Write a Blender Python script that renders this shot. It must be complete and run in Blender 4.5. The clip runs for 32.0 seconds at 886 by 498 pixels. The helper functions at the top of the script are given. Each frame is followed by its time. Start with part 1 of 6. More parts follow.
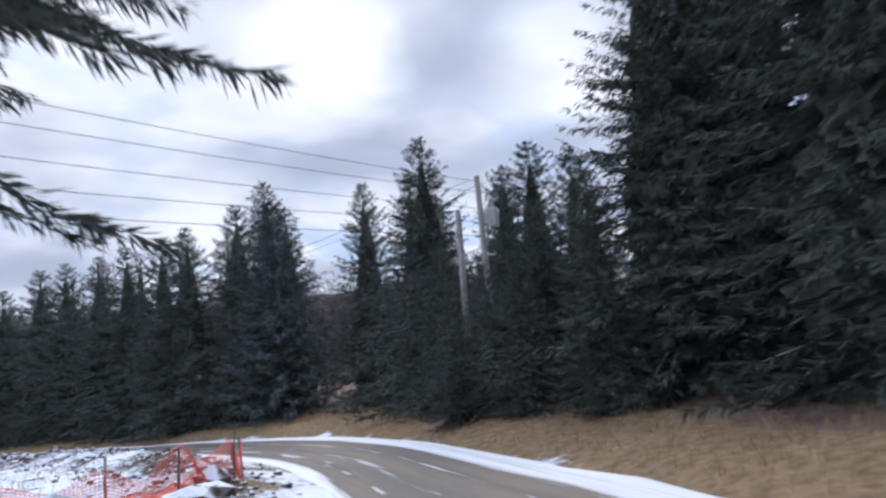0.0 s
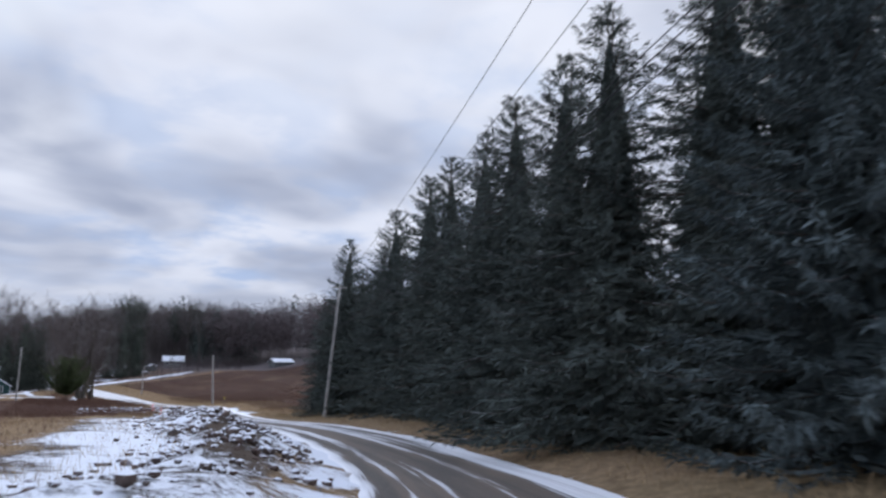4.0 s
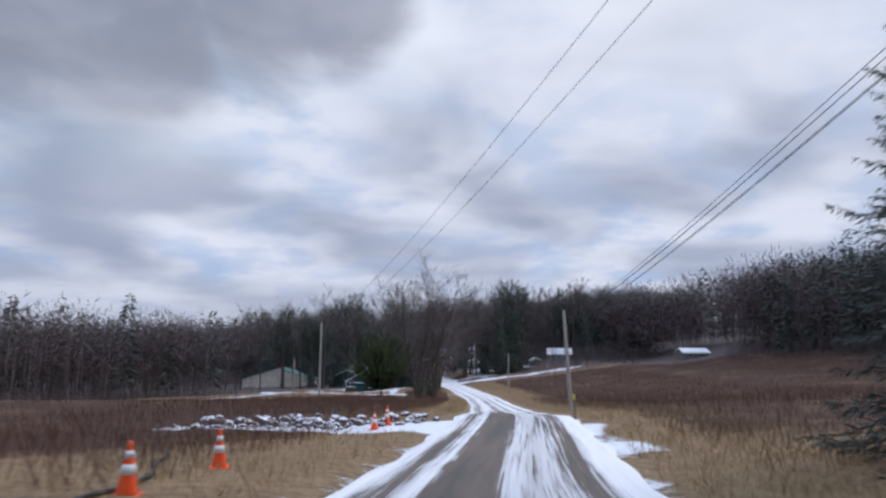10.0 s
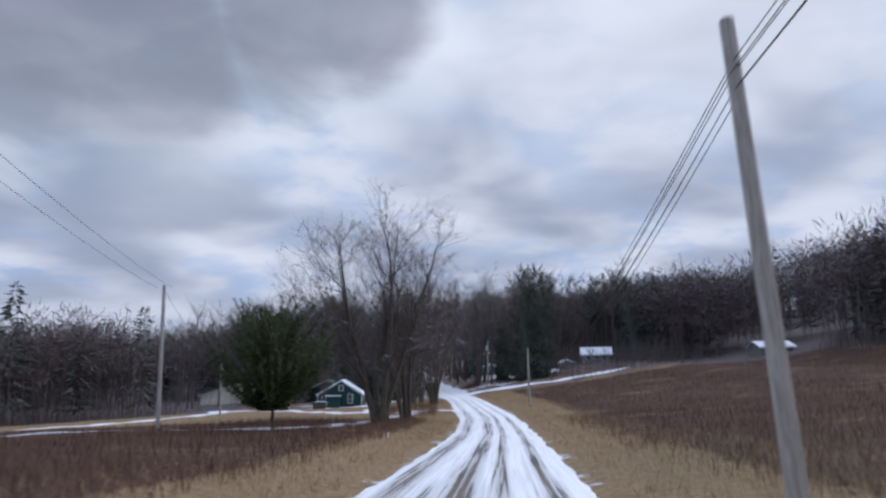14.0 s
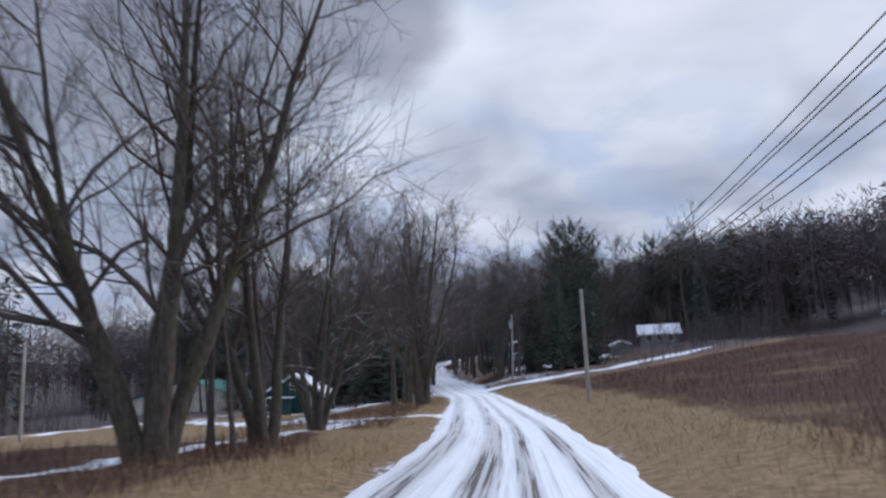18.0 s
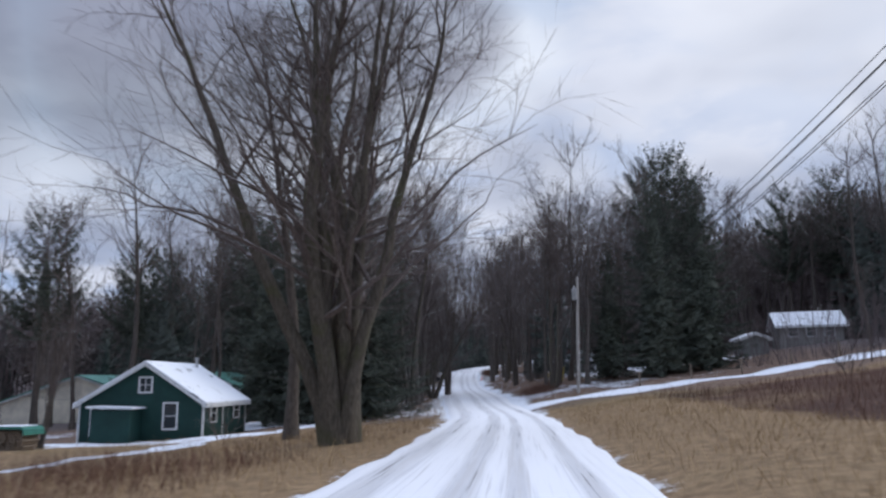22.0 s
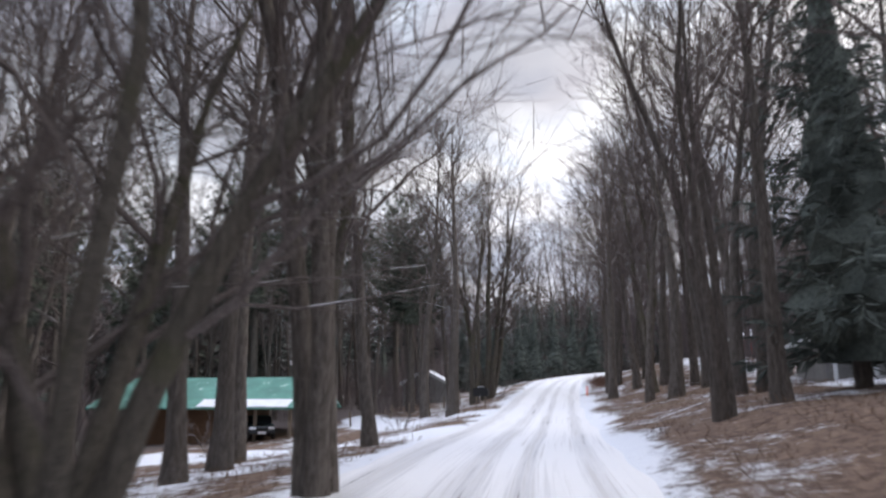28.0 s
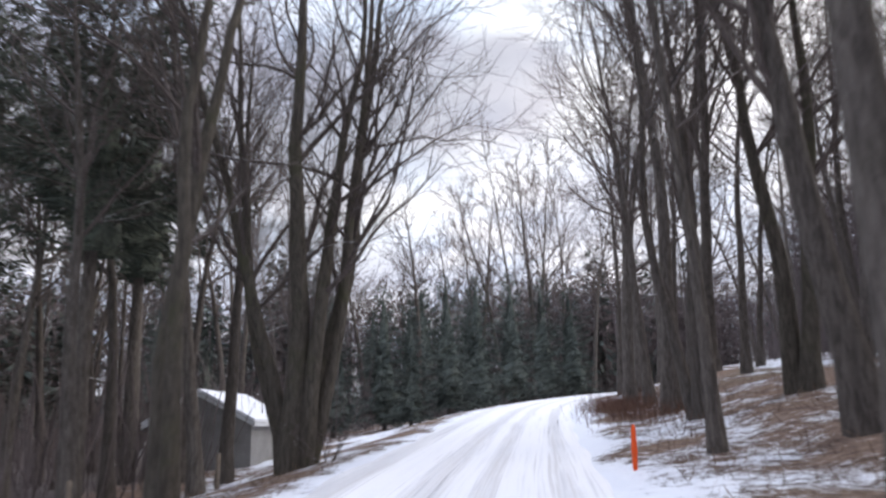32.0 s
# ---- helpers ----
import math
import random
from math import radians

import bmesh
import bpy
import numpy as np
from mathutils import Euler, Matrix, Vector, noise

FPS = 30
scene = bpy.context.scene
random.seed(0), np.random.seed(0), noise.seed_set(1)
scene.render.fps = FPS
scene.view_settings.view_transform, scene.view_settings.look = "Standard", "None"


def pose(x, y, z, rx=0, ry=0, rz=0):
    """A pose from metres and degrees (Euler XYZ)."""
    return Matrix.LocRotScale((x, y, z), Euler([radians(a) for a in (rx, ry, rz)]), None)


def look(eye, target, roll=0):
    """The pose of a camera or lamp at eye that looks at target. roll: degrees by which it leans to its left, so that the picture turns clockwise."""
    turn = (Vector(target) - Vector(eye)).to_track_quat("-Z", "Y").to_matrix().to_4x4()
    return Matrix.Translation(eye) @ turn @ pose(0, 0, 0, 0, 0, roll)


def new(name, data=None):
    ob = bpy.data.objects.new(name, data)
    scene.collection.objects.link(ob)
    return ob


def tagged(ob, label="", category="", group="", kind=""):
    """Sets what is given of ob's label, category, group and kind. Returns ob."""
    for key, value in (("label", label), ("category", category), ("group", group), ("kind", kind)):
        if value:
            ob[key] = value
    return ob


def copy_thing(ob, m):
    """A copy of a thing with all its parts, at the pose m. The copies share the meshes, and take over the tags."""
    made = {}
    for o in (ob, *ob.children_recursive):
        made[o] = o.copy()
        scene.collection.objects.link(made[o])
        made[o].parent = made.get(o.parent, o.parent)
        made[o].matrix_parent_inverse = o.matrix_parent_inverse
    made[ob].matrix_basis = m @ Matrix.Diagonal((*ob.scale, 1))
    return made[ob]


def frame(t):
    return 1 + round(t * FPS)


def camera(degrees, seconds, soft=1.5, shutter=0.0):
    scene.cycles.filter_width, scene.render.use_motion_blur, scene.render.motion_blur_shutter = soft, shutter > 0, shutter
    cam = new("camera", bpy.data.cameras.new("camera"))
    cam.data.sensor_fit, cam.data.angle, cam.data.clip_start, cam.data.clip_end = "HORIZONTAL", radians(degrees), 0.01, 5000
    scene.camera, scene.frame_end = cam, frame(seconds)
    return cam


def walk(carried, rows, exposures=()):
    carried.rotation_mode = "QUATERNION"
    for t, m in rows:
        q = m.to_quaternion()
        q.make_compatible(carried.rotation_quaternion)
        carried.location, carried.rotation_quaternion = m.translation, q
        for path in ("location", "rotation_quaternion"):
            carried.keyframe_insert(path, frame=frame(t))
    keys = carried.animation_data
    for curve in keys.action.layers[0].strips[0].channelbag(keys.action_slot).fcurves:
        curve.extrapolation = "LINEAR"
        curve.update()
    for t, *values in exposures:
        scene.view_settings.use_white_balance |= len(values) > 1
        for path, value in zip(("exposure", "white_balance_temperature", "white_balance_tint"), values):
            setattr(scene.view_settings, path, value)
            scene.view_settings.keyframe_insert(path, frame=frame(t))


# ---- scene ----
cam = camera(63.0, 32.0, soft=2.5, shutter=0.4)
PATH = [
    (0.0, -0.0, -0.0, 0.0, 97.26, 5.66, -70.23),
    (0.5, 3.767, 0.802, -0.314, 97.23, 3.99, -65.66),
    (1.0, 7.231, 2.363, -0.617, 97.32, 2.52, -60.77),
    (1.5, 10.607, 4.34, -0.958, 97.51, 0.88, -55.61),
    (2.0, 13.879, 6.727, -1.266, 98.31, -0.28, -50.41),
    (2.5, 16.923, 9.297, -1.465, 99.21, -0.24, -46.42),
    (3.0, 19.893, 12.155, -1.549, 99.25, -0.72, -43.05),
    (3.5, 22.575, 15.137, -1.707, 98.91, -1.59, -39.23),
    (4.0, 25.092, 18.52, -1.972, 98.74, -1.26, -35.09),
    (4.5, 27.544, 21.836, -2.228, 98.78, -1.91, -31.06),
    (6.5, 36.433, 37.34, -3.337, 99.7, -1.78, -17.31),
    (7.0, 38.153, 41.906, -3.508, 99.17, -1.55, -14.08),
    (7.5, 39.708, 46.501, -3.703, 98.59, -1.63, -11.31),
    (8.0, 41.016, 51.179, -3.92, 98.26, -1.47, -9.31),
    (8.5, 42.237, 55.869, -4.139, 98.05, -1.17, -7.8),
    (9.0, 43.38, 60.717, -4.394, 97.86, -0.74, -6.7),
    (9.5, 44.433, 65.622, -4.795, 98.22, -0.39, -5.32),
    (10.0, 45.369, 70.525, -5.162, 98.43, -0.46, -4.14),
    (10.5, 46.261, 75.413, -5.476, 98.25, -0.87, -3.82),
    (11.0, 47.194, 80.277, -5.772, 98.36, -0.56, -3.73),
    (11.5, 48.065, 85.281, -5.95, 98.42, 0.02, -3.56),
    (12.0, 49.119, 90.445, -6.051, 98.69, 0.43, -3.38),
    (12.5, 50.163, 95.639, -6.226, 99.02, 0.74, -2.97),
    (13.0, 51.036, 100.65, -6.291, 99.19, 0.14, -2.55),
    (13.5, 52.106, 105.652, -6.368, 99.19, 0.39, -2.3),
    (15.5, 54.95, 126.913, -7.853, 99.67, 3.03, -0.1),
    (16.0, 55.534, 132.086, -8.085, 99.43, 3.08, 0.89),
    (16.5, 56.09, 137.307, -8.341, 99.19, 2.35, 1.11),
    (17.0, 56.651, 142.605, -8.6, 98.9, 1.85, 0.82),
    (17.5, 57.229, 148.106, -8.895, 98.79, 0.89, 0.48),
    (18.0, 57.861, 153.543, -9.163, 99.63, 2.56, 0.54),
    (18.5, 58.42, 159.047, -9.415, 99.59, 1.27, 0.61),
    (19.0, 58.964, 164.51, -9.623, 99.8, 1.49, 1.32),
    (19.5, 59.421, 169.985, -9.797, 100.08, 0.99, 2.28),
    (20.0, 59.877, 175.422, -9.928, 100.22, 0.65, 3.16),
    (20.5, 60.188, 180.887, -10.02, 100.29, 0.3, 3.95),
    (21.0, 60.474, 186.284, -10.073, 100.26, 0.17, 4.85),
    (21.5, 60.604, 191.863, -10.138, 100.46, 0.39, 5.07),
    (22.0, 60.728, 197.37, -10.193, 100.61, 0.72, 4.7),
    (22.5, 60.919, 202.836, -10.24, 100.61, 0.91, 4.5),
    (23.0, 61.038, 208.271, -10.29, 101.0, 1.06, 4.99),
    (23.5, 61.146, 213.79, -10.332, 101.27, 1.08, 5.78),
    (24.0, 61.248, 219.292, -10.327, 101.28, 1.43, 6.57),
    (24.5, 61.322, 224.799, -10.318, 101.3, 2.42, 7.38),
    (25.0, 61.32, 230.108, -10.316, 101.37, 2.83, 8.29),
    (25.5, 61.238, 235.275, -10.403, 101.74, 2.44, 9.49),
    (26.0, 61.08, 240.378, -10.511, 102.26, 1.69, 10.84),
    (26.5, 60.973, 245.534, -10.564, 101.97, 1.37, 11.95),
    (28.5, 58.806, 266.233, -9.673, 101.80, -0.00, 13.48),
    (29.0, 58.220, 271.795, -9.543, 102.22, 0.80, 12.52),
    (29.5, 57.718, 277.443, -9.436, 102.16, -0.75, 11.66),
    (30.0, 57.315, 282.841, -9.445, 102.77, -0.97, 11.28),
    (30.5, 57.103, 287.948, -9.400, 103.07, -0.63, 11.21),
    (31.0, 56.833, 293.081, -9.266, 103.53, 0.18, 10.69),
    (31.5, 56.556, 298.146, -9.113, 103.88, 1.44, 10.05),
    (32.0, 56.473, 303.074, -8.973, 104.21, 1.67, 10.73),
]
walk(cam, [(t, pose(*p)) for t, *p in PATH],
     exposures=[(0.0, 0.38, 6200, 10), (1.0, 0.26, 6250, 10), (2.5, 0.08, 6200, 10), (8.0, 0.05, 6250, 10), (13.0, -0.09, 6050, 10), (18.0, -0.06, 6100, 10), (22.0, 0.0, 6200, 10), (25.0, 0.42, 6700, 11), (26.0, 0.55, 6850, 11), (29.0, 0.88, 7050, 11), (32.0, 0.95, 6900, 11)])

# ---- sky and sun: a bright broken overcast ----
SUN_EL, SUN_AZ = radians(34), radians(70)


def tree_nodes(mat_or_world):
    mat_or_world.use_nodes = True
    nt = mat_or_world.node_tree
    nt.nodes.clear()
    return nt


class Net:
    """Short hand for building node networks."""

    def __init__(self, owner):
        self.nt = tree_nodes(owner)


    def link(self, a, b):
        self.nt.links.new(a, b)

    def put(self, socket, value):
        if isinstance(value, bpy.types.NodeSocket):
            self.link(value, socket)
        elif isinstance(value, tuple) and len(value) == 3 and socket.type == "RGBA":
            socket.default_value = (*value, 1)
        else:
            socket.default_value = value

    def math(self, op, a, b=0.0, c=0.0, clamp=False):
        n = self.nt.nodes.new("ShaderNodeMath")
        n.operation, n.use_clamp = op, clamp
        for i, v in enumerate((a, b, c)):
            self.put(n.inputs[i], v)
        return n.outputs[0]

    def vmath(self, op, a, b=(0, 0, 0)):
        n = self.nt.nodes.new("ShaderNodeVectorMath")
        n.operation = op
        self.put(n.inputs[0], a)
        self.put(n.inputs[1], b)
        return n.outputs[0]

    def ramp(self, fac, lo, hi, to_lo=0.0, to_hi=1.0):
        n = self.nt.nodes.new("ShaderNodeMapRange")
        n.interpolation_type = "SMOOTHSTEP"
        for i, v in enumerate((fac, lo, hi, to_lo, to_hi)):
            self.put(n.inputs[i], v)
        return n.outputs[0]

    def noise(self, vec, scale, detail=4.0, rough=0.55, distort=0.0):
        n = self.nt.nodes.new("ShaderNodeTexNoise")
        self.put(n.inputs["Vector"], vec)
        n.inputs["Scale"].default_value, n.inputs["Detail"].default_value = scale, detail
        n.inputs["Roughness"].default_value, n.inputs["Distortion"].default_value = rough, distort
        return n.outputs[0]

    def mix(self, fac, a, b):
        n = self.nt.nodes.new("ShaderNodeMix")
        n.data_type = "RGBA"
        self.put(n.inputs[0], fac)
        self.put(n.inputs[6], a)
        self.put(n.inputs[7], b)
        return n.outputs[2]

    def sep(self, vec):
        n = self.nt.nodes.new("ShaderNodeSeparateXYZ")
        self.put(n.inputs[0], vec)
        return n.outputs

    def comb(self, x, y, z):
        n = self.nt.nodes.new("ShaderNodeCombineXYZ")
        for i, v in enumerate((x, y, z)):
            self.put(n.inputs[i], v)
        return n.outputs[0]

    def attr(self, name):
        n = self.nt.nodes.new("ShaderNodeAttribute")
        n.attribute_name = name
        return n.outputs["Fac"]

    def coords(self, which="Object"):
        return self.nt.nodes.new("ShaderNodeTexCoord").outputs[which]

    def position(self):
        return self.nt.nodes.new("ShaderNodeNewGeometry").outputs["Position"]

    def normal_z(self):
        return self.sep(self.nt.nodes.new("ShaderNodeNewGeometry").outputs["Normal"])[2]

    def rand(self):
        return self.nt.nodes.new("ShaderNodeObjectInfo").outputs["Random"]

    def island(self):
        return self.nt.nodes.new("ShaderNodeNewGeometry").outputs["Random Per Island"]

    def surface(self, color, rough=0.8, bump=None, strength=0.3, distance=0.02, metal=0.0, spec=0.3):
        b = self.nt.nodes.new("ShaderNodeBsdfPrincipled")
        self.put(b.inputs["Base Color"], color)
        self.put(b.inputs["Roughness"], rough)
        self.put(b.inputs["Metallic"], metal)
        self.put(b.inputs["Specular IOR Level"], spec)
        if bump is not None:
            n = self.nt.nodes.new("ShaderNodeBump")
            self.put(n.inputs["Height"], bump)
            n.inputs["Strength"].default_value, n.inputs["Distance"].default_value = strength, distance
            self.link(n.outputs[0], b.inputs["Normal"])
        o = self.nt.nodes.new("ShaderNodeOutputMaterial")
        self.link(b.outputs[0], o.inputs[0])
        return b


world = bpy.data.worlds.new("sky")
scene.world = world
W = Net(world)
sky = W.nt.nodes.new("ShaderNodeTexSky")
sky.sky_type, sky.sun_disc = "NISHITA", False
sky.sun_elevation, sky.sun_rotation = SUN_EL, SUN_AZ
sky.air_density, sky.dust_density = 1.0, 2.0
direction = W.coords("Generated")
dx, dy, dz = W.sep(direction)
lift = W.math("ADD", W.math("MAXIMUM", dz, 0.0), 0.20)
plane = W.comb(W.math("DIVIDE", dx, lift), W.math("DIVIDE", dy, lift), 3.1)
warp = W.vmath("ADD", plane, W.comb(0.0, 0.0, W.math("MULTIPLY", W.noise(plane, 1.1, 2.0, 0.5), 0.8)))
big = W.noise(warp, 0.55, 3.0, 0.5, 0.25)
mid = W.noise(warp, 1.5, 3.0, 0.45, 0.3)
fine = W.noise(warp, 3.4, 4.0, 0.5, 0.2)


def toward(az, el, lo, hi, rough):
    """One where the view points within a cone about azimuth and elevation (degrees), with a ragged edge."""
    a, e = radians(az), radians(el)
    near = W.nt.nodes.new("ShaderNodeVectorMath")
    near.operation = "DOT_PRODUCT"
    W.put(near.inputs[0], direction)
    near.inputs[1].default_value = (math.sin(a) * math.cos(e), math.cos(a) * math.cos(e), math.sin(e))
    angle = W.math("MULTIPLY", W.math("ARCCOSINE", W.math("MINIMUM", near.outputs["Value"], 1.0)), 57.3)
    ragged = W.math("ADD", W.math("MULTIPLY", W.math("SUBTRACT", mid, 0.5), rough), W.math("MULTIPLY", W.math("SUBTRACT", fine, 0.5), rough * 0.5))
    return W.ramp(W.math("ADD", angle, ragged), lo, hi, 1.0, 0.0)


heavy = None
for az, el, lo, hi in ((-21, 23.5, 4.5, 9.0), (-29, 24.5, 5, 10.5), (-11, 26.5, 3.5, 7.5), (-5, 27.0, 3.0, 6.5), (-44, 22, 5, 12)):
    spot = toward(az, el, lo, hi, 9.0)
    heavy = spot if heavy is None else W.math("MAXIMUM", heavy, spot)
gleam = None
for az, el, lo, hi, k in ((24, 30, 3, 15, 0.65), (62, 23, 2, 9, 1.0), (82, 22, 2, 8, 0.8), (1, 24, 1, 6, 0.6), (4.5, 15.5, 0.5, 4.5, 0.9), (-18, 14, 1, 9, 0.5), (40, 24, 2, 10, 0.35), (14, 18, 1, 8, 0.15)):
    spot = W.math("MULTIPLY", toward(az, el, lo, hi, 7.0), k)
    gleam = spot if gleam is None else W.math("MAXIMUM", gleam, spot)
body = W.math("ADD", W.math("MULTIPLY", big, 0.40), W.math("ADD", W.math("MULTIPLY", mid, 0.50), W.math("MULTIPLY", fine, 0.10)))
shade = W.ramp(body, 0.42, 0.60)
veiled = W.mix(W.ramp(W.noise(plane, 0.8, 3.0, 0.5, 0.3), 0.40, 0.62), (0.64, 0.73, 0.95), (0.45, 0.60, 0.91))
cloud = W.mix(shade, W.mix(W.ramp(fine, 0.35, 0.6), veiled, (0.92, 0.95, 1.08)), (0.365, 0.42, 0.585))
cloud = W.mix(W.math("MULTIPLY", gleam, W.ramp(body, 0.66, 0.40, 0.35, 1.0)), cloud, (1.22, 1.23, 1.30))
glow = W.mix(W.math("MULTIPLY", heavy, W.ramp(mid, 0.3, 0.7, 0.72, 1.0)), cloud, W.mix(W.ramp(fine, 0.35, 0.65), (0.285, 0.260, 0.350), (0.385, 0.36, 0.46)))
veil = W.mix(W.ramp(dz, 0.0, 0.13), (0.62, 0.66, 0.79), glow)
sky_part = W.vmath("MINIMUM", W.vmath("MULTIPLY", sky.outputs[0], (0.05, 0.05, 0.05)), (0.11, 0.11, 0.11))
rise = W.ramp(dz, 0.46, 0.95, 0.69, 1.9)
total = W.vmath("ADD", W.vmath("MULTIPLY", veil, W.comb(rise, rise, rise)), sky_part)
back = W.nt.nodes.new("ShaderNodeBackground")
W.link(total, back.inputs[0])
back.inputs[1].default_value = 1.0
out = W.nt.nodes.new("ShaderNodeOutputWorld")
W.link(back.outputs[0], out.inputs[0])

sun = new("sun", bpy.data.lights.new("sun", "SUN"))
sun.data.energy, sun.data.angle, sun.data.color = 1.2, radians(25), (1.0, 0.96, 0.9)
sun.matrix_world = look((0, 0, 50), (-math.sin(SUN_AZ) * 50, -math.cos(SUN_AZ) * 50, 50 - 50 * math.tan(SUN_EL)))
scene.view_settings.exposure = 0.0

# ---- materials ----


def material(name, build):
    m = bpy.data.materials.new(name)
    build(Net(m))
    return m


def scaled(n, a, color_lo, color_hi, lo=0.35, hi=0.65):
    return n.mix(n.ramp(a, lo, hi), color_lo, color_hi)


def m_ground(n):
    p = n.position()
    broad = n.noise(p, 0.06, 3.0)
    patch = n.noise(p, 0.35, 5.0, 0.6)
    grain = n.noise(p, 3.5, 6.0, 0.65)
    blades = n.noise(n.vmath("MULTIPLY", p, (1.0, 1.0, 0.2)), 14.0, 4.0, 0.7)
    straw = n.mix(n.ramp(grain, 0.25, 0.75), (0.135, 0.088, 0.050), (0.325, 0.226, 0.132))
    weeds = n.mix(n.ramp(grain, 0.25, 0.75), (0.034, 0.018, 0.014), (0.105, 0.058, 0.043))
    weeds = n.mix(n.ramp(n.noise(p, 0.16, 4.0, 0.6), 0.5, 0.72), weeds, (0.15, 0.098, 0.060))
    dead = n.mix(n.ramp(n.math("ADD", n.attr("weeds"), n.math("MULTIPLY", n.math("SUBTRACT", patch, 0.5), 0.7)), 0.35, 0.65), straw, weeds)
    litter = n.mix(n.ramp(n.math("ADD", n.math("MULTIPLY", grain, 0.6), n.math("MULTIPLY", blades, 0.4)), 0.32, 0.68), (0.060, 0.040, 0.032), (0.28, 0.195, 0.150))
    floor = n.mix(n.ramp(n.math("ADD", n.attr("litter"), n.math("MULTIPLY", n.math("SUBTRACT", patch, 0.5), 0.5)), 0.35, 0.65), dead, litter)
    dirt = n.mix(grain, (0.045, 0.034, 0.026), (0.13, 0.095, 0.07))
    floor = n.mix(n.ramp(n.math("ADD", n.attr("dirt"), n.math("MULTIPLY", n.math("SUBTRACT", patch, 0.5), 0.6)), 0.4, 0.6), floor, dirt)
    floor = n.mix(n.attr("wooded"), floor, n.mix(grain, (0.095, 0.080, 0.080), (0.150, 0.125, 0.122)))
    green = n.math("MULTIPLY", n.ramp(broad, 0.55, 0.7), 0.25)
    floor = n.mix(green, floor, (0.085, 0.085, 0.035))
    cover = n.math("ADD", n.attr("snow"), n.math("ADD", n.math("MULTIPLY", n.math("SUBTRACT", patch, 0.5), 0.9), n.math("ADD", n.math("MULTIPLY", n.math("SUBTRACT", grain, 0.5), 0.5), n.math("MULTIPLY", n.math("SUBTRACT", blades, 0.5), 0.45))))
    white = n.ramp(cover, 0.46, 0.60)
    col = n.mix(white, floor, n.mix(grain, (0.70, 0.73, 0.80), (0.83, 0.85, 0.89)))
    h = n.math("ADD", n.math("MULTIPLY", grain, 0.6), n.math("ADD", n.math("MULTIPLY", blades, 0.4), n.math("MULTIPLY", white, 0.5)))
    n.surface(col, n.ramp(white, 0, 1, 0.95, 0.6), h, 0.7, 0.08, spec=0.15)


def m_road(n):
    uv = n.coords("UV")
    u, v, _ = n.sep(uv)
    stretch = n.comb(n.math("MULTIPLY", u, 1.0), n.math("MULTIPLY", v, 0.011), 0.0)
    streak = n.noise(stretch, 8.0, 5.0, 0.62, 0.12)
    broad = n.noise(n.comb(u, n.math("MULTIPLY", v, 0.06), 4.0), 1.8, 4.0, 0.6, 0.1)
    grain = n.noise(n.comb(u, v, 0.0), 9.0, 6.0, 0.7)
    # wheel tracks of the two lanes, by distance from the middle
    wander = n.math("MULTIPLY", n.math("SUBTRACT", n.noise(n.comb(0.0, n.math("MULTIPLY", v, 0.02), 0.0), 2.0, 2.0), 0.5), 0.3)
    uu = n.math("ADD", u, wander)
    tracks = None
    for at, wide in ((-1.95, 0.62), (-0.35, 0.55), (0.55, 0.34), (1.75, 0.36)):
        dist = n.math("ABSOLUTE", n.math("SUBTRACT", uu, at))
        t = n.math("SUBTRACT", 1.0, n.ramp(dist, wide * 0.25, wide))
        tracks = t if tracks is None else n.math("MAXIMUM", tracks, t)
    snow = n.attr("snow")
    worn = n.attr("worn")
    cover = n.math("SUBTRACT", n.math("ADD", snow, n.math("ADD", n.math("MULTIPLY", n.math("SUBTRACT", streak, 0.5), 1.35), n.math("MULTIPLY", n.math("SUBTRACT", broad, 0.5), 0.4))), n.math("MULTIPLY", tracks, worn))
    cover = n.math("ADD", cover, n.math("MULTIPLY", n.math("SUBTRACT", grain, 0.5), 0.2))
    white = n.ramp(cover, 0.40, 0.60)
    mud = n.mix(n.ramp(broad, 0.35, 0.65), (0.062, 0.053, 0.046), (0.165, 0.122, 0.090))
    mud = n.mix(n.ramp(grain, 0.3, 0.8), mud, (0.12, 0.105, 0.09))
    slush = n.mix(n.ramp(cover, 0.5, 0.95), (0.56, 0.56, 0.58), (0.83, 0.83, 0.85))
    slush = n.mix(n.math("MULTIPLY", n.ramp(n.math("ADD", streak, n.math("MULTIPLY", tracks, 0.12)), 0.58, 0.72), 0.45), slush, (0.37, 0.35, 0.34))
    col = n.mix(white, mud, slush)
    h = n.math("ADD", n.math("MULTIPLY", white, 1.0), n.math("MULTIPLY", grain, 0.35))
    n.surface(col, n.ramp(white, 0, 1, 0.62, 0.55), h, 0.5, 0.04, spec=0.25)


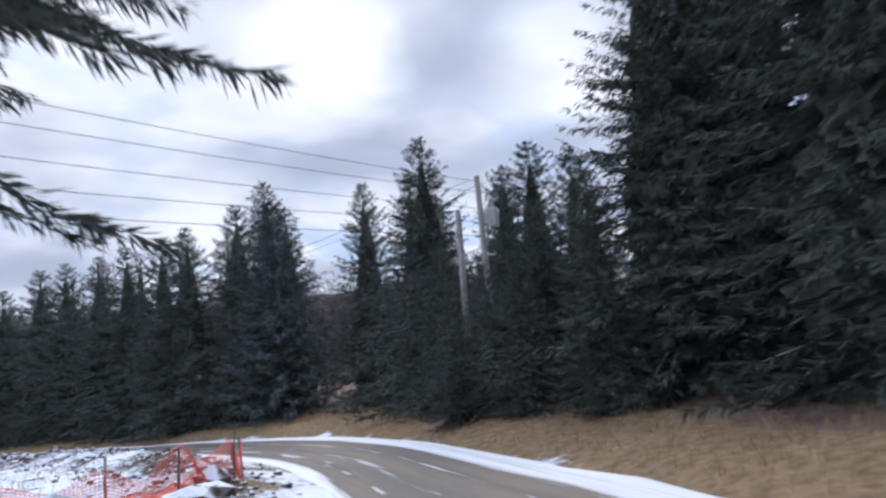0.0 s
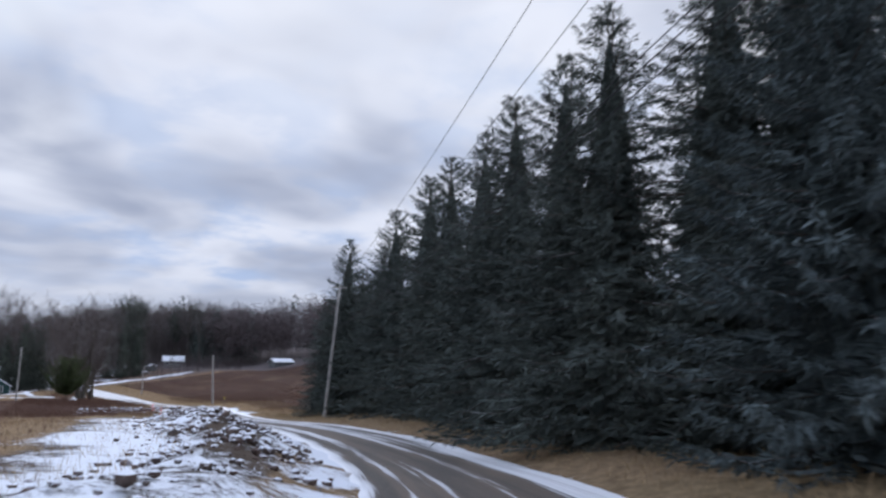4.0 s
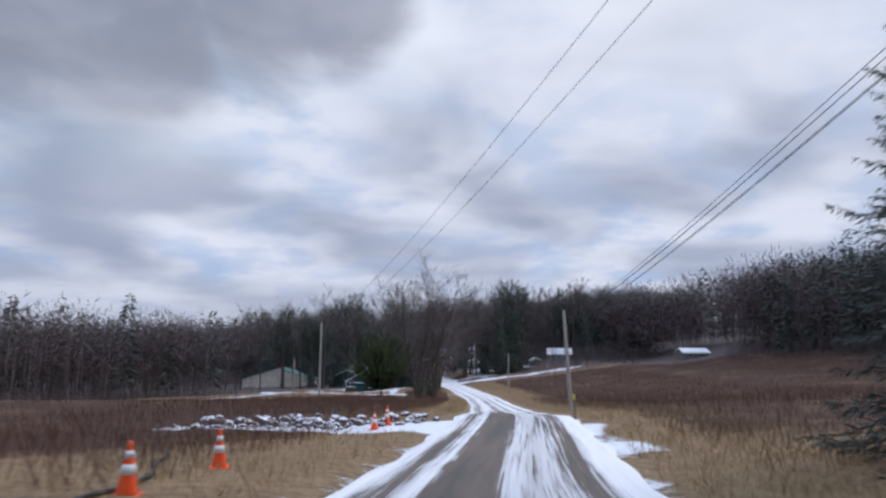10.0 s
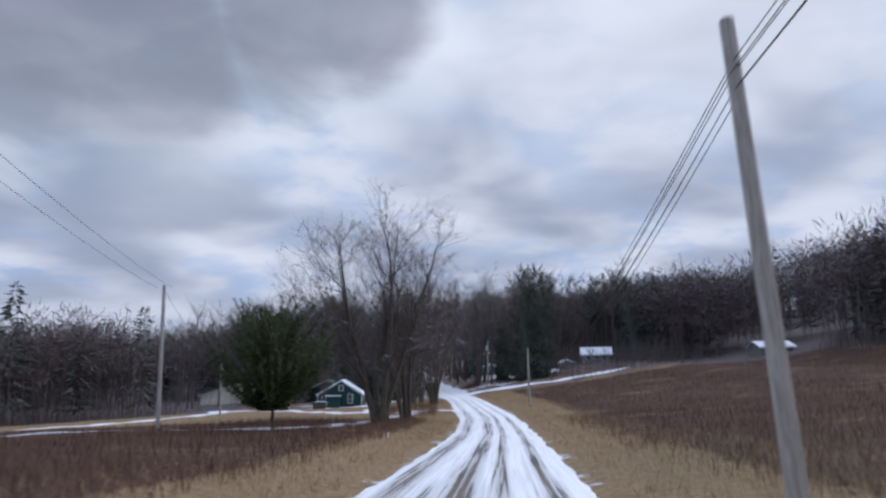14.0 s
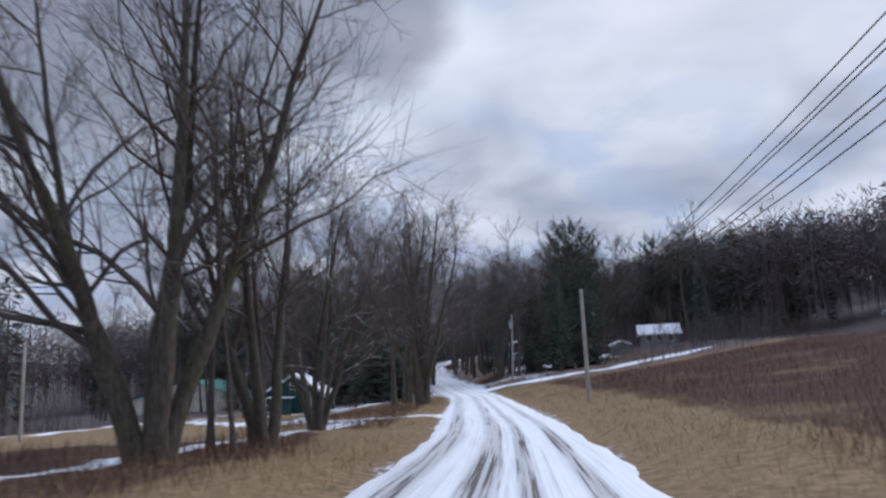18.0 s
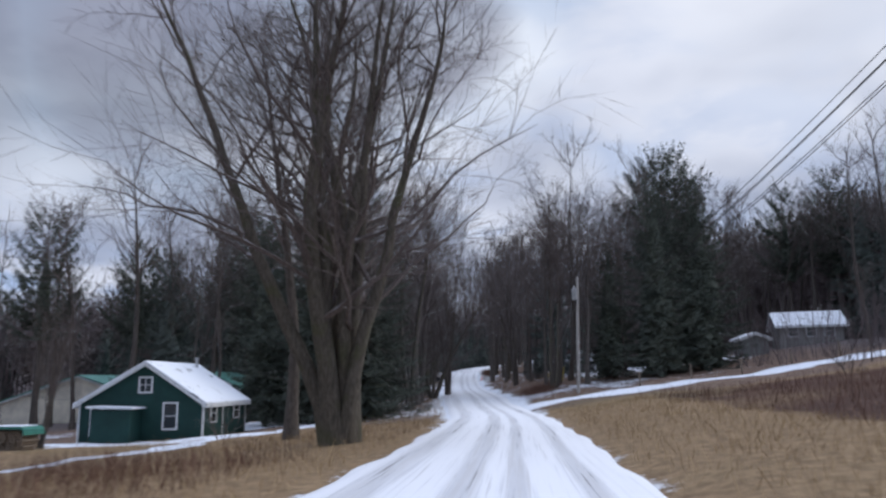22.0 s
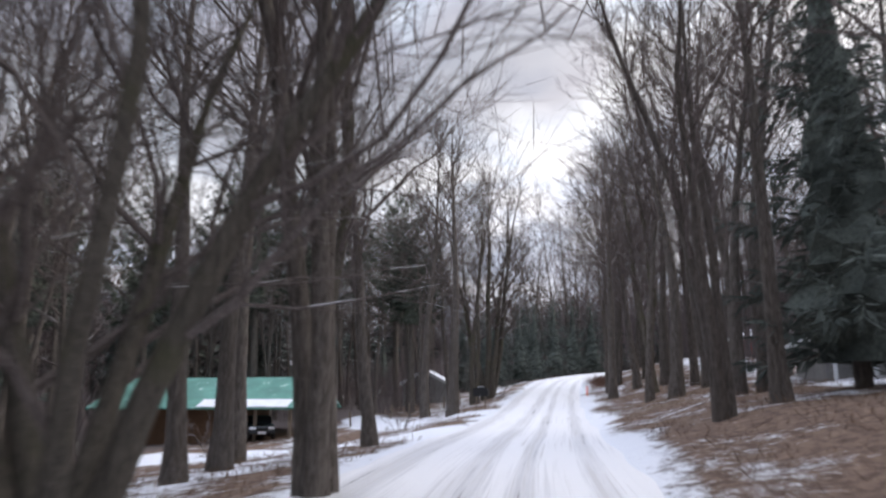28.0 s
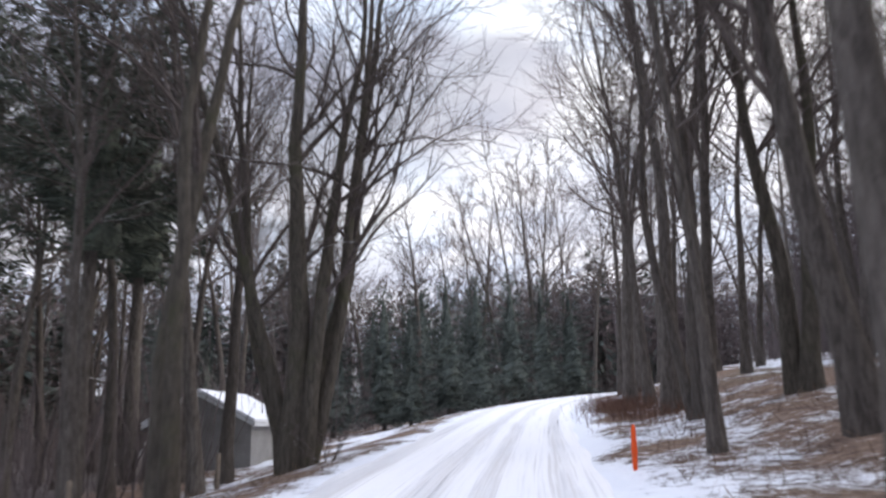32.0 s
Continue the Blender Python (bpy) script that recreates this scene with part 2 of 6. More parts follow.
def m_bark(lo, hi, moss=0.0, snow=0.55):
    def build(n):
        o = n.coords("Object")
        ridge = n.noise(n.vmath("MULTIPLY", o, (7.0, 7.0, 1.2)), 2.2, 6.0, 0.7, 0.4)
        blotch = n.noise(o, 0.8, 4.0, 0.6)
        col = n.mix(n.ramp(ridge, 0.3, 0.72), lo, hi)
        if moss:
            col = n.mix(n.math("MULTIPLY", n.ramp(blotch, 0.5, 0.68), moss), col, (0.085, 0.088, 0.042))
        col = n.mix(n.math("MULTIPLY", n.rand(), 0.35), col, (0.055, 0.047, 0.042))
        top = n.math("MULTIPLY", n.ramp(n.normal_z(), 0.55, 0.85), n.ramp(n.noise(n.position(), 1.3, 3.0), 0.50, 0.60))
        col = n.mix(n.math("MULTIPLY", top, snow), col, (0.80, 0.82, 0.86))
        n.surface(col, 0.9, ridge, 0.8, 0.03, spec=0.15)
    return build


def m_needles(lo, hi):
    def build(n):
        isl = n.island()
        p = n.position()
        c = n.mix(isl, lo, hi)
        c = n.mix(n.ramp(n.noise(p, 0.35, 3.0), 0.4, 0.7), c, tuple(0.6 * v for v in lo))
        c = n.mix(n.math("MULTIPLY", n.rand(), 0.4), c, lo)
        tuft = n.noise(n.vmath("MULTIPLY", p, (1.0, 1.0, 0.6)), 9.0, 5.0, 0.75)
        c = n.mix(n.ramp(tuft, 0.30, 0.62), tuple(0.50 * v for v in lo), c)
        n.surface(c, 0.85, tuft, 0.5, 0.05, spec=0.12)
    return build


def m_plain(color, rough=0.6, var=0.25, scale=6.0, metal=0.0, bump=0.15, spec=0.3):
    def build(n):
        o = n.coords("Object")
        a = n.noise(o, scale, 6.0, 0.65)
        b = n.noise(o, scale * 0.15, 3.0, 0.6)
        c = n.mix(n.ramp(a, 0.25, 0.75), tuple(v * (1 - var) for v in color), tuple(min(1, v * (1 + var)) for v in color))
        c = n.mix(n.math("MULTIPLY", n.ramp(b, 0.5, 0.7), var), c, tuple(v * 0.55 for v in color))
        n.surface(c, rough, a, bump, 0.01, metal, spec)
    return build


def m_snow(n):
    p = n.position()
    a = n.noise(p, 1.2, 5.0, 0.6)
    b = n.noise(p, 9.0, 5.0, 0.6)
    c = n.mix(n.ramp(a, 0.3, 0.7), (0.70, 0.73, 0.80), (0.86, 0.87, 0.90))
    n.surface(c, 0.6, n.math("ADD", a, n.math("MULTIPLY", b, 0.3)), 0.5, 0.05, spec=0.2)


def m_snow_roof(under):
    def build(n):
        o = n.coords("Object")
        a = n.noise(o, 0.9, 5.0, 0.62)
        b = n.noise(o, 6.0, 5.0, 0.6)
        w = n.ramp(n.math("ADD", a, n.math("MULTIPLY", b, 0.25)), 0.42, 0.54)
        n.surface(n.mix(w, under, (0.80, 0.82, 0.86)), 0.7, w, 0.4, 0.03, spec=0.2)
    return build


def m_pole(n):
    o = n.coords("Object")
    g = n.noise(n.vmath("MULTIPLY", o, (9.0, 9.0, 0.5)), 3.0, 6.0, 0.7)
    c = n.mix(n.ramp(g, 0.3, 0.7), (0.22, 0.20, 0.182), (0.49, 0.465, 0.435))
    n.surface(c, 0.85, g, 0.5, 0.01, spec=0.15)


def m_siding(color, pitch=0.16):
    def build(n):
        o = n.coords("Object")
        _, _, z = n.sep(o)
        lap = n.math("FRACT", n.math("DIVIDE", z, pitch))
        dirt = n.noise(o, 0.8, 5.0, 0.6)
        fine = n.noise(n.vmath("MULTIPLY", o, (1.0, 1.0, 5.0)), 5.0, 5.0, 0.6)
        c = n.mix(n.ramp(n.math("ADD", n.math("MULTIPLY", dirt, 0.7), n.math("MULTIPLY", fine, 0.3)), 0.3, 0.7), tuple(v * 0.75 for v in color), tuple(v * 1.2 for v in color))
        n.surface(c, 0.7, lap, 0.6, 0.02, spec=0.3)
    return build


def m_metal_roof(color):
    def build(n):
        o = n.coords("Object")
        dirt = n.noise(o, 0.7, 5.0, 0.6)
        c = n.mix(n.ramp(dirt, 0.3, 0.7), tuple(v * 0.8 for v in color), tuple(v * 1.2 for v in color))
        w = n.ramp(n.noise(o, 1.4, 5.0, 0.6), 0.60, 0.68)
        c = n.mix(n.math("MULTIPLY", w, 0.5), c, (0.78, 0.80, 0.84))
        n.surface(c, 0.5, dirt, 0.1, 0.01, 0.0, 0.4)
    return build


def m_glass(n):
    n.surface((0.035, 0.042, 0.05), 0.08, spec=0.6)


def m_rubble(n):
    p = n.position()
    g = n.noise(p, 4.0, 6.0, 0.65)
    c = n.mix(n.ramp(g, 0.3, 0.7), (0.045, 0.036, 0.032), (0.17, 0.135, 0.115))
    c = n.mix(n.math("MULTIPLY", n.island(), 0.5), c, (0.14, 0.085, 0.07))
    white = n.math("MULTIPLY", n.ramp(n.normal_z(), 0.25, 0.6), n.ramp(n.noise(p, 1.4, 4.0), 0.40, 0.5))
    n.surface(n.mix(white, c, (0.79, 0.81, 0.86)), 0.9, g, 0.6, 0.05, spec=0.15)


MAT = {
    "ground": material("dry_grass_ground", m_ground),
    "road": material("snowy_road", m_road),
    "bark": material("grey_bark", m_bark((0.060, 0.051, 0.046), (0.185, 0.160, 0.142), 0.12)),
    "mossy": material("mossy_bark", m_bark((0.050, 0.043, 0.036), (0.165, 0.145, 0.118), 0.65)),
    "twig": material("twig_bark", m_bark((0.085, 0.070, 0.066), (0.190, 0.157, 0.145), 0.0, 0.75)),
    # bark for the far woods, its colour lifted and flattened to paint in haze
    "hazed_bark": material("hazed_distant_bark", m_bark((0.150, 0.122, 0.124), (0.180, 0.147, 0.146), 0.0, 0.0)),
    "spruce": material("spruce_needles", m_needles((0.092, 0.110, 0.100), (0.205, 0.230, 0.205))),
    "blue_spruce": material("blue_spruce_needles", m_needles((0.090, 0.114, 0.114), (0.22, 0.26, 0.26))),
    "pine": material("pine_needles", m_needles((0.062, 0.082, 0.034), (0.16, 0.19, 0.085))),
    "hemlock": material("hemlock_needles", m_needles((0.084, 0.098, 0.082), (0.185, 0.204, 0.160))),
    "snow": material("packed_snow", m_snow),
    "pole": material("weathered_pole_wood", m_pole),
    "green_siding": material("dark_green_siding", m_siding((0.012, 0.045, 0.040))),
    "beige_siding": material("beige_siding", m_siding((0.78, 0.72, 0.60), 0.25)),
    "white_siding": material("white_siding", m_siding((0.20, 0.205, 0.20))),
    "log": material("brown_log_siding", m_siding((0.15, 0.085, 0.05), 0.22)),
    "red_siding": material("red_barn_siding", m_siding((0.24, 0.045, 0.032), 0.2)),
    "grey_siding": material("grey_shed_siding", m_siding((0.27, 0.262, 0.255), 0.2)),
    "trim": material("white_trim", m_plain((0.66, 0.67, 0.68), 0.5, 0.12)),
    "roof_snow": material("snow_on_shingles", m_snow_roof((0.10, 0.095, 0.09))),
    "green_roof": material("green_metal_roof", m_metal_roof((0.10, 0.27, 0.22))),
    "glass": material("window_glass", m_glass),
    "dark": material("dark_void", m_plain((0.02, 0.02, 0.02), 0.9, 0.1)),
    "wire": material("black_cable", m_plain((0.02, 0.02, 0.022), 0.6, 0.1)),
    "metal": material("grey_metal", m_plain((0.42, 0.43, 0.44), 0.45, 0.12, metal=0.3)),
    "orange": material("orange_plastic", m_plain((0.85, 0.10, 0.02), 0.5, 0.08)),
    "reflect": material("white_reflective_band", m_plain((0.75, 0.75, 0.76), 0.4, 0.06)),
    "net": material("orange_netting", m_plain((0.80, 0.14, 0.09), 0.6, 0.15)),
    "yellow": material("yellow_plastic", m_plain((0.62, 0.50, 0.06), 0.5, 0.1)),
    "black": material("black_plastic", m_plain((0.014, 0.014, 0.015), 0.45, 0.1)),
    "rubble": material("snowy_rubble", m_rubble),
    "stone": material("field_stone", m_rubble),
    "wood": material("weathered_timber", m_plain((0.20, 0.16, 0.125), 0.85, 0.3, 9.0)),
    "rust": material("red_tractor_paint", m_plain((0.30, 0.04, 0.03), 0.5, 0.2)),
    "car": material("dark_car_paint", m_plain((0.03, 0.034, 0.04), 0.25, 0.1, spec=0.5)),
    "lamp": material("headlamp_glass", m_plain((0.7, 0.72, 0.75), 0.15, 0.05)),
    "tarp": material("green_tarp", m_plain((0.05, 0.20, 0.16), 0.6, 0.2)),
    "leaf": material("brown_leaf", m_plain((0.20, 0.10, 0.05), 0.9, 0.3)),
}


def m_blade(lo, hi):
    def build(n):
        n.surface(n.mix(n.island(), lo, hi), 0.9, spec=0.1)
    return build


MAT["straw"] = material("straw_blades", m_blade((0.22, 0.150, 0.084), (0.52, 0.385, 0.225)))
MAT["dead_leaf"] = material("dead_leaf_blades", m_blade((0.12, 0.080, 0.056), (0.27, 0.190, 0.140)))
MAT["weed"] = material("dead_weed_stalks", m_blade((0.092, 0.052, 0.040), (0.185, 0.108, 0.080)))

# ---- the lie of the land ----
# Road centre line: x, y, height of the surface.
WAY = [(-90, -33, -0.6), (-50, -17, -1.0), (-22, -6.5, -1.3), (0.0, 0.0, -1.62), (7.2, 2.4, -2.22), (13.9, 6.7, -2.85), (19.9, 12.2, -3.15),
       (25.1, 18.5, -3.57), (31.6, 28.2, -4.3), (36.4, 37.3, -4.94), (39.7, 46.5, -5.3), (42.2, 55.9, -5.75), (44.4, 65.6, -6.4),
       (46.3, 75.4, -7.08), (48.1, 85.3, -7.55), (50.2, 95.6, -7.83), (52.1, 105.6, -8.0), (54.0, 119.0, -8.9), (55.5, 132.1, -9.7),
       (57.9, 153.5, -10.76), (59.0, 164.5, -11.22), (59.9, 175.4, -11.53), (60.5, 186.3, -11.68), (60.8, 200.0, -11.8),
       (61.1, 215.0, -11.92), (61.3, 230.1, -12.0), (61.05, 242.0, -12.05),
       (59.9, 254.9, -11.89), (58.8, 266.2, -11.39), (57.7, 277.4, -11.11), (57.0, 289.8, -10.94), (56.2, 302.8, -10.56), (55.3, 317.8, -9.64),
       (54.5, 332.8, -8.68), (54.5, 345.8, -7.73), (56.8, 360.0, -6.73), (62.6, 374.5, -5.78), (73.6, 387.5, -5.18), (98.4, 403.5, -4.49)]
TURN_A = radians(4.6)


def upper(x, y):
    """Places in the upper wood, where the road swings to the left."""
    c, sn = math.cos(TURN_A), math.sin(TURN_A)
    return (61 + c * (x - 61) - sn * (y - 245), 245 + sn * (x - 61) + c * (y - 245)) if y > 272 else (x, y)


LEFT_D = (0, 5, 10, 20, 40, 100, 250)
LEFT = [(-60, 0, .2, .2, 0, -1, -2, 19), (50, 0, .2, .25, 0, -1, -2, 19), (100, 0, .25, .3, .1, -.2, -1.5, 19), (118, 0, -.1, -.2, 0, 0, -1.5, 19), (140, 0, .2, .35, .6, .4, -1.5, 19),
        (175, 0, .25, .55, .8, .2, -1.5, 19), (205, 0, .1, .1, -.1, -.5, -2.4, 19), (223, 0, 0, -.2, -.5, -.9, -3, 17), (260, 0, -.2, -.6, -1.15, -1.6, -4.2, 13),
        (300, 0, -.2, -.9, -1.9, -2.7, -4.0, 6), (318, 0, -.2, -1.3, -2.3, -3, -3, 8), (345, 0, -.2, -1.4, -2.3, -3, -2, 9), (420, 0, 0, -.5, -1, -1.5, 0, 10)]
RIGHT_D = (0, 4, 6, 10, 20, 40, 55, 100, 250)
RIGHT = [(-60, 0, .2, .4, .5, .6, 1, 1.2, 2, 5), (40, 0, .2, .45, .7, .8, 1, 1.2, 2, 5), (110, 0, .1, .15, .4, .8, 1.5, 1.9, 4, 16), (139, 0, .25, .45, .7, 1.2, 2.2, 2.6, 6, 22),
         (175, 0, .25, .5, .8, 1.5, 3, 3.8, 12, 36), (216, 0, .25, .55, .9, 1.8, 4, 4.6, 14, 40), (268, 0, .3, .7, 1.1, 2.1, 5.2, 5.6, 15, 42),
         (300, 0, .4, 1.0, 1.5, 2.6, 5.2, 5.6, 12, 34), (340, 0, .3, .9, 1.6, 2.4, 4.5, 5.2, 12, 30), (420, 0, .3, .9, 1.6, 2.4, 4.5, 5.2, 12, 30)]


def catmull(points, n=8):
    p = np.array(points, float)
    p = np.vstack([2 * p[0] - p[1], p, 2 * p[-1] - p[-2]])
    rows = []
    for i in range(1, len(p) - 2):
        a, b, c, d = p[i - 1:i + 3]
        for u in np.arange(n) / n:
            rows.append(0.5 * (2 * b + (c - a) * u + (2 * a - 5 * b + 4 * c - d) * u * u + (3 * b - a - 3 * c + d) * u ** 3))
    return np.vstack([rows, p[-2]])


LINE = catmull(WAY, 2)
_seg = LINE[1:, :2] - LINE[:-1, :2]
_len = np.linalg.norm(_seg, axis=1)
LINE_S = np.concatenate([[0], np.cumsum(_len)])
_zero = int(np.argmin((LINE[:, 0]) ** 2 + (LINE[:, 1]) ** 2))
LINE_S -= LINE_S[_zero]


def along(x, y):
    """Distance along the road, offset to its right, and the road's height, for arrays of places."""
    x, y = np.asarray(x, float).ravel(), np.asarray(y, float).ravel()
    best = np.full(x.shape, 1e18)
    s, d, z = np.zeros(x.shape), np.zeros(x.shape), np.zeros(x.shape)
    if len(x) > 4000:
        cut = [along(x[k:k + 4000], y[k:k + 4000]) for k in range(0, len(x), 4000)]
        return tuple(np.concatenate([c[j] for c in cut]) for j in range(3))
    for i in range(len(_seg)):
        ax, ay = LINE[i, :2]
        u = np.clip(((x - ax) * _seg[i, 0] + (y - ay) * _seg[i, 1]) / _len[i] ** 2, 0, 1)
        ex, ey = x - ax - u * _seg[i, 0], y - ay - u * _seg[i, 1]
        dd = ex * ex + ey * ey
        m = dd < best
        side = np.sign(ex * _seg[i, 1] - ey * _seg[i, 0])
        best = np.where(m, dd, best)
        s = np.where(m, LINE_S[i] + u * _len[i], s)
        d = np.where(m, side * np.sqrt(dd), d)
        z = np.where(m, LINE[i, 2] + u * (LINE[i + 1, 2] - LINE[i, 2]), z)
    return s, d, z


def table(rows, widths, s, dist):
    t = np.array(rows, float)
    cols = np.stack([np.interp(s, t[:, 0], t[:, k + 1]) for k in range(len(widths))], -1)
    w = np.array(widths, float)
    k = np.clip(np.searchsorted(w, dist) - 1, 0, len(w) - 2)
    u = np.clip((dist - w[k]) / (w[k + 1] - w[k]), 0, 1)
    r = np.arange(len(s))
    return cols[r, k] * (1 - u) + cols[r, k + 1] * u


ROAD_L = ((-90, -2.2), (0, -1.6), (20, -0.9), (45, -1.2), (71, -2.6), (91, -3.3), (130, -3.6), (200, -3.6), (260, -3.6), (330, -3.6), (480, -3.4))
ROAD_R = ((-90, 3.4), (0, 3.4), (20, 4.0), (45, 4.2), (71, 2.9), (91, 2.8), (130, 2.1), (200, 2.5), (260, 2.2), (298, 2.1), (315, 1.6), (335, 1.4), (360, 1.8), (480, 2.6))


def road_edges(s):
    l, r = np.array(ROAD_L), np.array(ROAD_R)
    return np.interp(s, l[:, 0], l[:, 1]), np.interp(s, r[:, 0], r[:, 1])


def lumps(x, y):
    return 0.10 * np.sin(x * 0.55 + 1.3 * np.sin(y * 0.31)) * np.sin(y * 0.47 + 1.1 * np.sin(x * 0.23)) + 0.05 * np.sin(x * 1.7 + y * 0.6) * np.sin(y * 1.9 - x * 0.4)


def height(x, y):
    shape = np.shape(x)
    x, y = np.asarray(x, float).ravel(), np.asarray(y, float).ravel()
    s, d, z = along(x, y)
    side = np.where(d < 0, table(LEFT, LEFT_D, s, np.abs(d)), table(RIGHT, RIGHT_D, s, np.abs(d)))
    l, r = road_edges(s)
    off = np.where(d < 0, l - d, d - r)
    rough = np.clip(off / 3.0, 0, 1) * lumps(x, y)
    berm = (d < 0) * np.interp(s, [-20, 5, 30, 60, 88, 95], [0, .4, .6, .8, .75, 0]) * np.exp(-((off - 2.4) / 1.3) ** 2) * (0.7 + 0.35 * np.sin(s * 0.7) * np.sin(s * 0.23 + off) + 0.25 * np.sin(s * 2.1 + 1.5 * off) * np.sin(off * 2.3 - s * 0.9))
    under = -0.10 * np.clip(1 - (off + 0.25) / 0.5, 0, 1)
    far = np.abs(d)
    roll = np.clip((far - 130) / 200, 0, 1) * 6 * (np.sin(x * 0.011 + 1) * np.sin(y * 0.009 + 2))
    return (z + side * np.clip((off + 1.0) / 2.0, 0, 1) + rough + berm + under + roll).reshape(shape)


def gz(x, y):
    return float(height(np.array([x]), np.array([y]))[0])

# ---- building tools ----


def mesh_obj(name, verts, faces, mat, parent=None, label="", smooth=False):
    """One mesh object from vertex and face arrays (faces: lists, or an (n, 3|4) array)."""
    me = bpy.data.meshes.new(name)
    if isinstance(faces, np.ndarray):
        v, k = np.asarray(verts, np.float32), faces.shape[1]
        me.vertices.add(len(v))
        me.vertices.foreach_set("co", v.ravel())
        me.loops.add(faces.size)
        me.loops.foreach_set("vertex_index", faces.astype(np.int32).ravel())
        me.polygons.add(len(faces))
        me.polygons.foreach_set("loop_start", np.arange(0, faces.size, k, dtype=np.int32))
        me.polygons.foreach_set("use_smooth", np.full(len(faces), smooth))
        me.update(calc_edges=True)
    else:
        me.from_pydata([tuple(p) for p in verts], [], faces)
        if smooth:
            me.polygons.foreach_set("use_smooth", np.full(len(me.polygons), True))
        me.update()
    me.materials.append(mat)
    ob = new(name, me)
    if parent is not None:
        ob.parent = parent
    if label:
        ob["label"] = label
    return ob


def part(name, bm, mat, parent=None, label="", smooth=False):
    me = bpy.data.meshes.new(name)
    bm.normal_update()
    bm.to_mesh(me)
    bm.free()
    me.materials.append(mat)
    if smooth:
        me.polygons.foreach_set("use_smooth", np.full(len(me.polygons), True))
    ob = new(name, me)
    if parent is not None:
        ob.parent = parent
    if label:
        ob["label"] = label
    return ob


def empty(name, m, label, category, group="", kind=""):
    ob = new(name)
    ob.matrix_basis = m
    return tagged(ob, label, category, group, kind)


def box(bm, lo, hi, bevel=0.0):
    v = [bm.verts.new((x, y, z)) for z in (lo[2], hi[2]) for y in (lo[1], hi[1]) for x in (lo[0], hi[0])]
    f = [(0, 2, 3, 1), (4, 5, 7, 6), (0, 1, 5, 4), (2, 6, 7, 3), (0, 4, 6, 2), (1, 3, 7, 5)]
    faces = [bm.faces.new([v[i] for i in q]) for q in f]
    if bevel:
        edges = list({e for q in faces for e in q.edges})
        bmesh.ops.bevel(bm, geom=edges, offset=bevel, segments=1, affect="EDGES")
    return bm


def box_part(name, lo, hi, mat, parent, bevel=0.0, label=""):
    return part(name, box(bmesh.new(), lo, hi, bevel), mat, parent, label)


def prism(bm, outline, y0, y1):
    """An outline in x and z, pushed from y0 to y1."""
    a = [bm.verts.new((x, y0, z)) for x, z in outline]
    b = [bm.verts.new((x, y1, z)) for x, z in outline]
    bm.faces.new(a)
    bm.faces.new(b[::-1])
    n = len(a)
    for i in range(n):
        bm.faces.new((a[i], b[i], b[(i + 1) % n], a[(i + 1) % n]))
    bmesh.ops.recalc_face_normals(bm, faces=bm.faces)
    return bm


def lathe(bm, profile, sides=16):
    rings = []
    for r, z in profile:
        rings.append([bm.verts.new((r * math.cos(2 * math.pi * k / sides), r * math.sin(2 * math.pi * k / sides), z)) for k in range(sides)])
    for a, b in zip(rings, rings[1:]):
        for k in range(sides):
            bm.faces.new((a[k], a[(k + 1) % sides], b[(k + 1) % sides], b[k]))
    bm.faces.new(rings[0][::-1])
    bm.faces.new(rings[-1])
    return bm


def tubes(paths, sides):
    """Vertices and quads of tapered tubes. paths: (points (n, 3), radii (n,)), all with n points alike."""
    pts = np.array([p for p, _ in paths], float)
    rad = np.array([r for _, r in paths], float)
    b, n, _ = pts.shape
    tang = np.gradient(pts, axis=1)
    tang /= np.linalg.norm(tang, axis=2, keepdims=True) + 1e-9
    ref = np.where(np.abs(tang[..., 2:3]) > 0.9, np.array([1.0, 0, 0]), np.array([0, 0, 1.0]))
    u = np.cross(tang, ref)
    u /= np.linalg.norm(u, axis=2, keepdims=True) + 1e-9
    w = np.cross(tang, u)
    a = 2 * np.pi * np.arange(sides) / sides
    ring = u[:, :, None] * np.cos(a)[:, None] + w[:, :, None] * np.sin(a)[:, None]
    verts = (pts[:, :, None] + ring * rad[:, :, None, None]).reshape(-1, 3)
    base = (np.arange(b)[:, None, None] * n + np.arange(n - 1)[None, :, None]) * sides
    k, k2 = np.arange(sides), (np.arange(sides) + 1) % sides
    faces = np.stack([base + k, base + k2, base + sides + k2, base + sides + k], -1).reshape(-1, 4)
    return verts, faces


def joined(pieces):
    verts, faces, at = [], [], 0
    for v, f in pieces:
        verts.append(v)
        faces.append(f + at)
        at += len(v)
    return np.vstack(verts), np.vstack(faces)


def unit(v):
    return v / (np.linalg.norm(v) + 1e-9)


def limb(rng, start, way, length, r0, r1, n, wobble, lift):
    """A wandering limb: points and radii."""
    pts, p, d = [start], start.copy(), unit(way)
    for _ in range(n - 1):
        d = unit(d + rng.normal(0, wobble, 3) + np.array([0, 0, lift]))
        p = p + d * length / (n - 1)
        pts.append(p.copy())
    return np.array(pts), np.linspace(r0, r1, n)


def child_way(rng, axis, angle):
    side = unit(np.cross(axis, rng.normal(0, 1, 3)))
    return unit(axis * math.cos(angle) + side * math.sin(angle))


